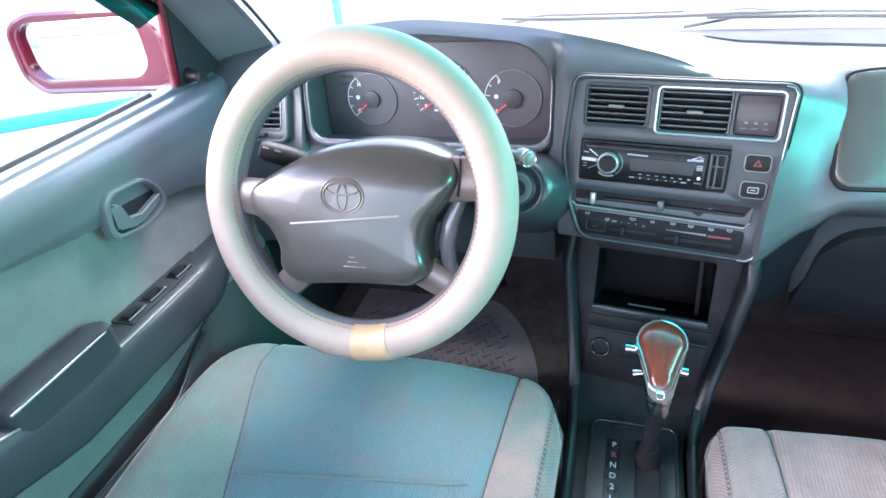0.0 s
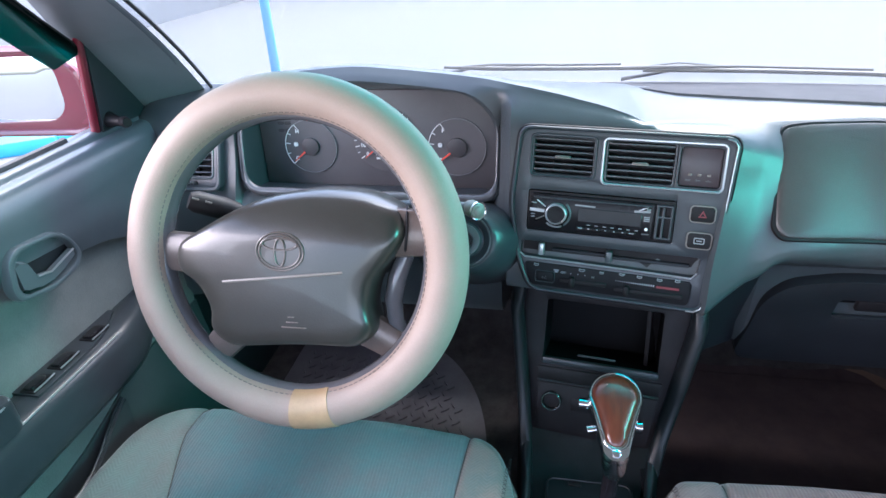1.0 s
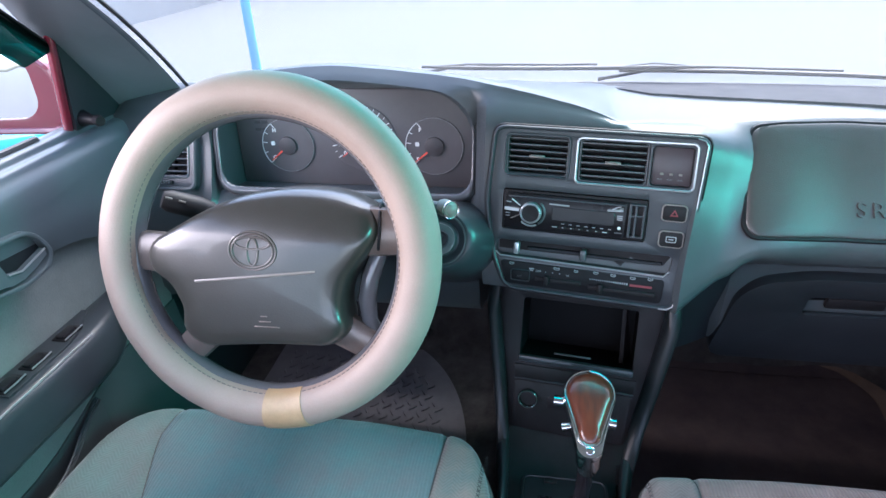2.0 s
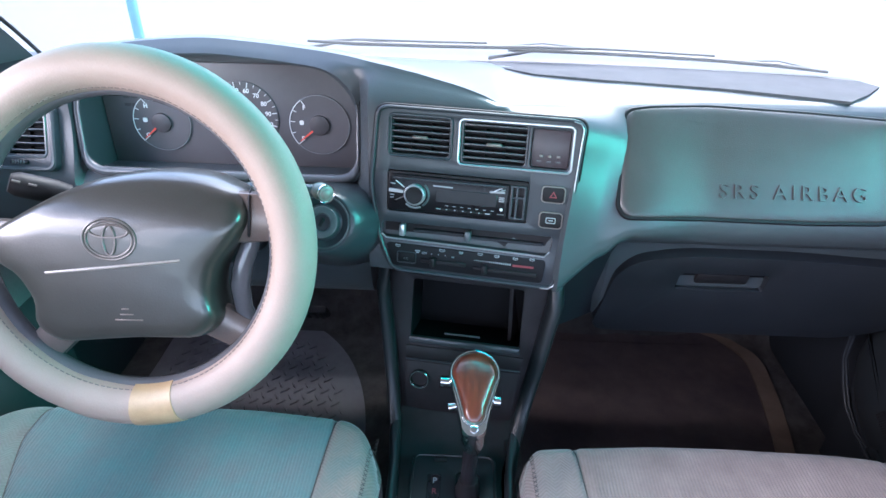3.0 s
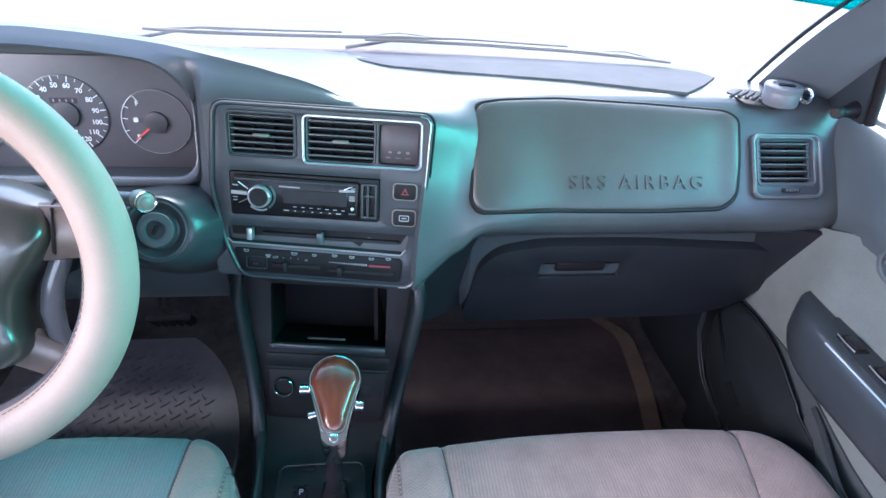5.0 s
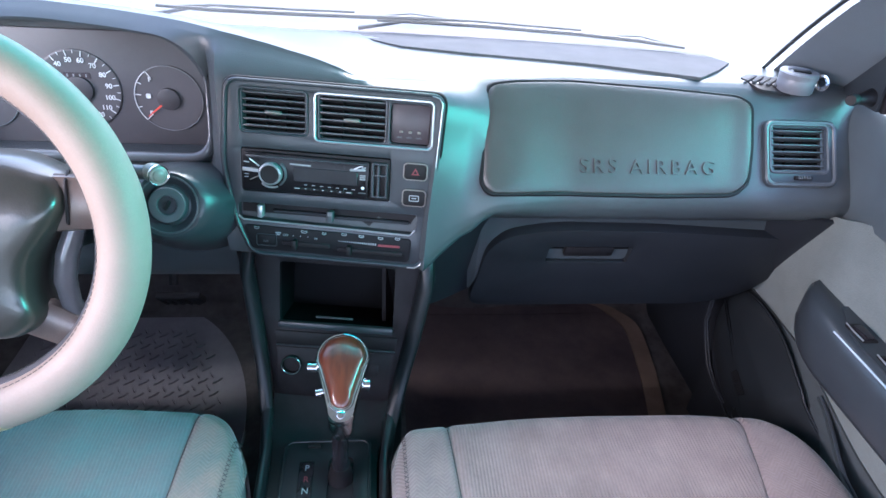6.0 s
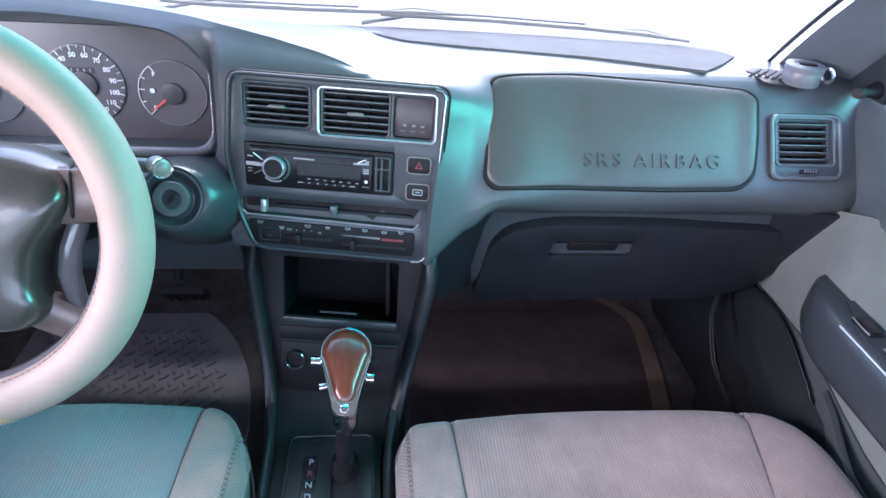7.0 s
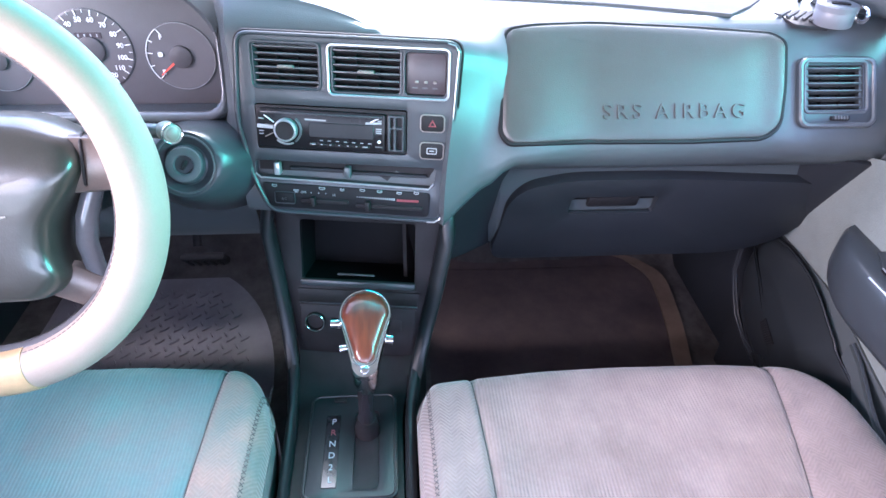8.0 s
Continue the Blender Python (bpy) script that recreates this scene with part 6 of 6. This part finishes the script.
    pk = part("map_pocket", sheet(pocket, 24, 6, 0.006), DOORLOW, d)
    part("pocket_rim", tube([Vector(pocket(k / 24, 0)) + Vector((0, 0, 0.002)) for k in range(25)], 0.0022, 8), BEZEL, pk)

    # inner handle in its cup
    hm = axes(pt(0.044, 0.511, 0.845), Vector((0, 1, 0)), Vector((0, 0, 1)), Vector((-sign, 0, 0)))
    cup_o = rounded([(-0.058, -0.010), (-0.052, -0.027), (0.004, -0.038), (0.044, -0.031), (0.057, -0.014), (0.046, 0.013), (0.027, 0.030), (-0.034, 0.037), (-0.050, 0.026)], 0.014, 5)
    cup_i = [(x * 0.84 + 0.001, y * 0.80) for x, y in cup_o]
    cup = part("handle_cup", plate(cup_o, [cup_i], 0.014, 0.003), DOORPAD, d, "grey recessed door handle surround", m=hm @ Matrix.Translation((0, 0, 0.010)))
    part("cup_floor", plate(cup_i, (), 0.002, 0), LOWER, cup, m=hm @ Matrix.Translation((0, 0, -0.002)))
    part("lever", loft([[(x, y + o, z) for o, z in ((-w, 0.002), (w, 0.002), (w * 0.85, 0.010), (-w * 0.85, 0.010))] for x, y, w in ((-0.044, 0.002, 0.017), (-0.036, 0.000, 0.021), (-0.026, -0.004, 0.019), (-0.020, -0.016, 0.0085), (0.0, -0.019, 0.0065), (0.022, -0.014, 0.0065), (0.042, -0.008, 0.005))]), DOORPAD, cup, "grey pull lever", m=hm)
    part("lever_edge", tube([hm @ Vector(p) for p in ((-0.020, -0.008, 0.0105), (0.0, -0.0128, 0.0105), (0.022, -0.0078, 0.0105), (0.042, -0.0035, 0.0105))], 0.0014, 6), SILVER, cup)
    if sign < 0:
        part("tweeter", lathe([(0.014, 0), (0.014, 0.004), (0.011, 0.006), (0, 0.0055)], 24), DOORCLOTH, d, m=axes(pt(0.016, 0.690, 0.735), Vector((0, 1, 0)), Vector((0, 0, 1)), Vector((-sign, 0, 0))))

    # mirror corner with its adjuster
    def tri(u, v):
        y = 0.835 - 0.118 * u
        ztop = 0.950 + 0.150 * u
        return pt(0.004 + 0.018 * v * (0.95 + 0.145 * u - 0.95) / 0.145, y, 0.945 + (ztop - 0.945) * v)
    corner = part("mirror_corner", sheet(tri, 8, 8, 0.010), BEZEL, d, "black mirror corner trim with an adjuster lever")
    part("adjuster", tube([pt(0.010, 0.735, 0.958), pt(0.030, 0.730, 0.957), pt(0.046, 0.724, 0.957)], [0.014, 0.008, 0.006], 14), BLACK, corner)
    part("adjuster_knob", tube([pt(0.040, 0.727, 0.957), pt(0.050, 0.722, 0.958), pt(0.058, 0.716, 0.959)], [0.006, 0.0085, 0.0065], 14), BLACK, corner)

    # window frame, glass and seal
    def rail(t):
        return Vector(pt(0.005 + 0.125 * t * t * 0.9, 0.872 - 0.47 * t, 0.955 + 0.335 * t))
    fr = part("window_frame", tube([rail(k / 14) + Vector((0, -0.012, 0)) for k in range(15)] + [Vector(pt(0.13, 0.395 - 0.05 * k, 1.29 + 0.002 * k)) for k in range(1, 10)], 0.008, 10), BLACK, d)
    part("divider_bar", tube([pt(0.004, 0.713, 0.945), pt(0.026, 0.711, 1.085)], 0.007, 10), PAINT if sign < 0 else BLACK, fr)
    part("belt_seal", tube([pt(-0.004, 0.66 - 0.04 * k, belt(0.66 - 0.04 * k) + 0.001) for k in range(20)], 0.006, 8), SEAL, d)
    part("outer_skin", sheet(lambda u, v: pt(-0.050 - 0.03 * math.sin(math.pi * min(1, v * 1.1)), y0 + 1.02 * u, belt(y0 + 0.92 * u) - 0.040 - 0.62 * v), 12, 10, 0.01), PAINT, d, "maroon painted outer skin")
    part("skin_top", sheet(lambda u, v: pt(-0.006 - 0.050 * v, y0 + 1.0 * u, belt(y0 + 0.92 * u) - 0.030 - 0.010 * v), 12, 2, 0.004), PAINT, d)
    part("visor", sheet(lambda u, v: tuple(rail(0.30 + 0.70 * u) + Vector((-sign * 0.006, -0.015 - 0.060 * v, -0.012 * v + 0.004))), 14, 5, 0.003), VISORFILM, d, "teal tinted rain visor along the window frame")
    return d


door(-1, "driver_door", "grey driver door lining with handle and switches")
passenger_door = door(1, "passenger_door", "grey passenger door lining with switches and pocket")


def kick_panel():
    """Dark moulded panel and rubber seal in the passenger footwell corner."""
    k = thing("kick_panel", "dark moulded kick panel with door seal", "trim panel")

    def rim(y):
        """Height of the upper edge."""
        return 0.468 + 0.165 * smooth01((y - 0.36) / 0.46) ** 0.9 - 0.030 * smooth01((y - 0.71) / 0.07)

    def f(u, v):
        y = 0.20 + 0.60 * u
        return (0.681 - 0.004 * math.sin(math.pi * v) * smooth01((1 - u) / 0.12), y, 0.27 + (rim(y) - 0.012 - 0.27) * v)
    part("panel", sheet(f, 30, 16, 0.006), LOWER, k)
    for shift, radius in ((0.0, 0.0034), (0.007, 0.0026)):
        part("door_seal", tube([(0.664, 0.838 - shift, 0.545), (0.664, 0.832 - shift, 0.49), (0.667, 0.809 - shift, 0.446 + shift), (0.669, 0.785 - shift, 0.4165 + shift), (0.671, 0.742, 0.394 + shift), (0.672, 0.66, 0.380 + shift), (0.672, 0.50, 0.366 + shift)], radius, 10), LOWER, k)
    return k


kick_panel()


def speaker_pod(owner):
    """Rounded moulding at the foot of the passenger door, creased along its upper side."""
    crown = [(0.808, 0.574), (0.797, 0.590), (0.7525, 0.6015), (0.711, 0.602), (0.673, 0.5955), (0.640, 0.583), (0.588, 0.556), (0.53, 0.533), (0.20, 0.47)]
    foot = [(0.808, 0.574), (0.8125, 0.543), (0.811, 0.510), (0.797, 0.474), (0.765, 0.440), (0.735, 0.420), (0.700, 0.406), (0.657, 0.400), (0.20, 0.37)]

    def along(row, u):
        k = min(len(row) - 2, int(u * (len(row) - 1)))
        t = u * (len(row) - 1) - k
        p0, p1, p2, p3 = (Vector(row[max(0, min(len(row) - 1, k + d))]) for d in (-1, 0, 1, 2))
        return 0.5 * (2 * p1 + (p2 - p0) * t + (2 * p0 - 5 * p1 + 4 * p2 - p3) * t * t + (3 * p1 - p0 - 3 * p2 + p3) * t ** 3)

    def f(u, v):
        a, b = along(crown, u), along(foot, u)
        p = a + (b - a) * v
        band = v / 0.30 * 0.020 if v < 0.30 else 0.020 + 0.005 * math.sin(math.pi * (v - 0.30) / 0.70)
        soft = smooth01((u - 0.15) / 0.45)
        rise = band * soft * math.sqrt(max(0.0, min(1.0, (1 - v) / 0.10))) + 0.020 * math.sqrt(math.sin(math.pi * v)) * (1 - soft)
        return (0.677 - rise * smooth01(u / 0.30), p.x, p.y)
    pod = part("speaker_pod", sheet(f, 60, 30, 0.004), RIDGE, owner, "dark moulded pod with a fine grille")
    part("pod_edge", tube([(0.679, *(along(crown, 0.10 + 0.0225 * k) + Vector((0, 0.001)))) for k in range(36)], 0.0013, 6), LOWER, pod)
    for n in range(12):
        u, v = 0.62 + 0.010 * n, 0.52
        a, b = Vector(f(u, v)), Vector(f(u, v + 0.10))
        part("rib", tube([a - Vector((0.003, 0, 0)), b - Vector((0.003, 0, 0))], 0.0010, 5), BLACK, pod)
    return pod


speaker_pod(passenger_door)


def brake_pedal():
    p = thing("brake_pedal", "black rubber brake pedal in the driver footwell", "pedal")
    part("arm", tube([(-0.36, 1.10, 0.62), (-0.355, 1.06, 0.52), (-0.35, 1.00, 0.445)], 0.009, 8), PEDAL, p)
    pm = Matrix.Translation((-0.335, 0.985, 0.425)) @ Matrix.Rotation(radians(40), 4, "X")
    pad = part("pad", rbox(0.085, 0.016, 0.050, 0.006, 2), PEDAL, p, m=pm)
    for k in range(5):
        part("rib", rbox(0.006, 0.004, 0.038, 0.001, 1, (-0.030 + 0.015 * k, -0.009, 0)), PEDAL, pad, m=pm)
    return p


brake_pedal()


def sill(sign):
    x = -0.02 + sign * 0.695
    t = tagged(part("door_sill", rbox(0.075, 1.6, 0.07, 0.012, 2, (x, -0.2, 0.285)), BLACK), "black door sill trim beside the seat", "door sill", group="door sills")
    return t


sill(-1)
sill(1)


# ---- loose thing on the dashboard ----
def dash_tin():
    t = thing("air_freshener", "small grey round tin on the dashboard end", "air freshener")
    m = Matrix.Translation((0.618, 0.778, 0.9495)) @ Matrix.Diagonal((0.74, 0.74, 0.84, 1))
    part("tin", lathe([(0, 0), (0.031, 0), (0.0325, 0.002), (0.0325, 0.024), (0.031, 0.026), (0, 0.026)], 40), TIN, t, m=m)
    part("lid", lathe([(0.0335, 0.022), (0.0340, 0.030), (0.032, 0.032), (0.020, 0.032), (0.0185, 0.0300), (0, 0.0300)], 40), TIN, t, m=m)
    part("opening", rbox(0.030, 0.012, 0.002, 0.0008, 1, (0.004, 0.002, 0.0315)), BLACK, t, m=m @ Matrix.Rotation(radians(-20), 4, "Z"))
    part("ring", tube([m @ Vector((0.046 + 0.012 * math.cos(a), -0.006 + 0.006 * math.sin(a), 0.016 + 0.010 * math.sin(a))) for a in (2 * math.pi * k / 20 for k in range(20))], 0.0028, 8, closed=True), CHROME, t, "bright pull ring")
    return t


dash_tin()


# ---- outside the glass ----
def door_mirror():
    m = thing("door_mirror", "maroon outside mirror on the driver door", "door mirror")
    f = axes((-0.985, 0.800, 0.978), Vector((0.985, 0.17, 0)).normalized(), Vector((0, 0, 1)), Vector((0.17, -0.985, 0)).normalized())
    out = rounded([(-0.144, -0.036), (-0.118, -0.064), (0.150, -0.070), (0.148, 0.036), (0.095, 0.068), (-0.095, 0.072), (-0.140, 0.050)], 0.034, 5)
    part("housing", dome(out, [(0.90, 0.004), (1.0, 0.0), (1.0, -0.03), (0.92, -0.065), (0.65, -0.09), (0.3, -0.10)]), PAINT, m, m=f)
    part("rim", tube([f @ Vector((x * 0.97, y * 0.97, 0.003)) for x, y in out], 0.007, 8, closed=True), PAINT, m)
    pane = rrect(-0.126, -0.045, 0.106, 0.057, 0.034, 6)
    part("housing_face", plate([(x * 0.985, y * 0.985) for x, y in out], [pane], 0.012, 0.003), PAINT, m, m=f @ Matrix.Translation((0, 0, 0.006)))
    part("mirror_glass", plate([(x * 1.01, y * 1.01) for x, y in pane], (), 0.004, 0.001), MIRROR, m, "mirror glass", m=f @ Matrix.Translation((0, 0, 0.001)) @ Matrix.Rotation(radians(-2), 4, "Y"))
    part("arm", loft([[(x, y, z) for y, z in ((0.815, 0.925), (0.89, 0.925), (0.88, 0.975 + h), (0.825, 0.975 + h))] for x, h in ((-0.93, 0.0), (-0.83, 0.02), (-0.775, 0.05))]), PAINT, m)
    return m


door_mirror()


def bonnet():
    def f(u, v):
        x = -0.02 + (1.50 - 0.10 * v) * (u - 0.5)
        y = (max(base_y(x), 0.95) + 0.09) * (1 - v) + 2.14 * v
        return (x, y, 0.875 - 0.13 * v - 0.13 * v ** 3 - 0.03 * (2 * u - 1) ** 4)
    b = thing("bonnet", "maroon car bonnet in front of the windshield", "bonnet")
    part("panel", sheet(f, 30, 24, 0.01), PAINT, b)
    part("cowl", sheet(lambda u, v: (-0.02 + 1.40 * (u - 0.5), max(base_y(-0.02 + 1.40 * (u - 0.5)), 0.93) + 0.03 + 0.06 * v, 0.890 - 0.02 * v), 24, 3, 0.006), SEAL, b, "black cowl grille strip")
    for k in (-1, 1):
        part("fender", sheet(lambda u, v, k=k: (-0.02 + k * (0.744 - 0.05 * u + 0.09 * v), 1.03 + 1.10 * u, 0.838 - 0.13 * u - 0.13 * u ** 3 - 0.22 * v ** 2), 16, 8, 0.01), PAINT, b)
    return b


bonnet()


def wiper(points, pivot, group="windshield wipers"):
    w = thing("windshield_wiper", "black windshield wiper at rest on the glass", "wiper", group=group)
    p = [Vector(q) for q in points]
    n = len(p)
    root = Vector(pivot)
    part("blade", tube(p, [0.0022] + [0.0034] * (n - 2) + [0.0022], 8, flat=1.2), SEAL, w)
    part("arm", tube([root] + [q + Vector((0, 0.008, 0.005)) for q in p[1:n // 2 + 1]], [0.0035] + [0.0022] * (n // 2), 8), SEAL, w)
    for k in (1, n - 2):
        part("bridge", tube([p[k - 1].lerp(p[k], 0.4) + Vector((0, 0, 0.002)), p[k] + Vector((0, 0.003, 0.006)), p[k].lerp(p[k + 1], 0.6) + Vector((0, 0, 0.002))], 0.0013, 6), SEAL, w)
    return w


wiper([(-0.285, 1.000, 0.972), (-0.211, 1.014, 0.966), (-0.079, 1.024, 0.963), (0.010, 1.026, 0.963), (0.10, 1.018, 0.966), (0.19, 1.006, 0.969)], (-0.33, 1.030, 0.946))
wiper([(0.046, 1.029, 0.958), (0.128, 1.021, 0.960), (0.219, 1.009, 0.961), (0.371, 0.976, 0.963), (0.456, 0.949, 0.964), (0.522, 0.926, 0.962)], (0.015, 1.055, 0.938))


def blue_post():
    p = thing("blue_post", "slim sky-blue painted post beside the car", "post")
    part("shaft", tube([(-0.90, 1.62, 0.0), (-0.895, 1.62, 1.2), (-0.89, 1.62, 2.4)], 0.013, 14), BLUE, p)
    part("foot", rbox(0.09, 0.09, 0.02, 0.004, 2, (-0.90, 1.62, 0.01)), BLUE, p)
    return p


blue_post()


def blue_kerb():
    k = thing("blue_kerb", "sky-blue painted low concrete kerb across the yard", "kerb")
    m = Matrix.Translation((-3.75, 3.02, 0.05)) @ Matrix.Rotation(radians(35), 4, "Z")
    for n in range(5):
        part("kerb_stone", rbox(0.985, 0.22, 0.10, 0.02, 2, (-2.0 + n, 0, -0.03)), BLUE, k, m=m)
    return k


blue_kerb()
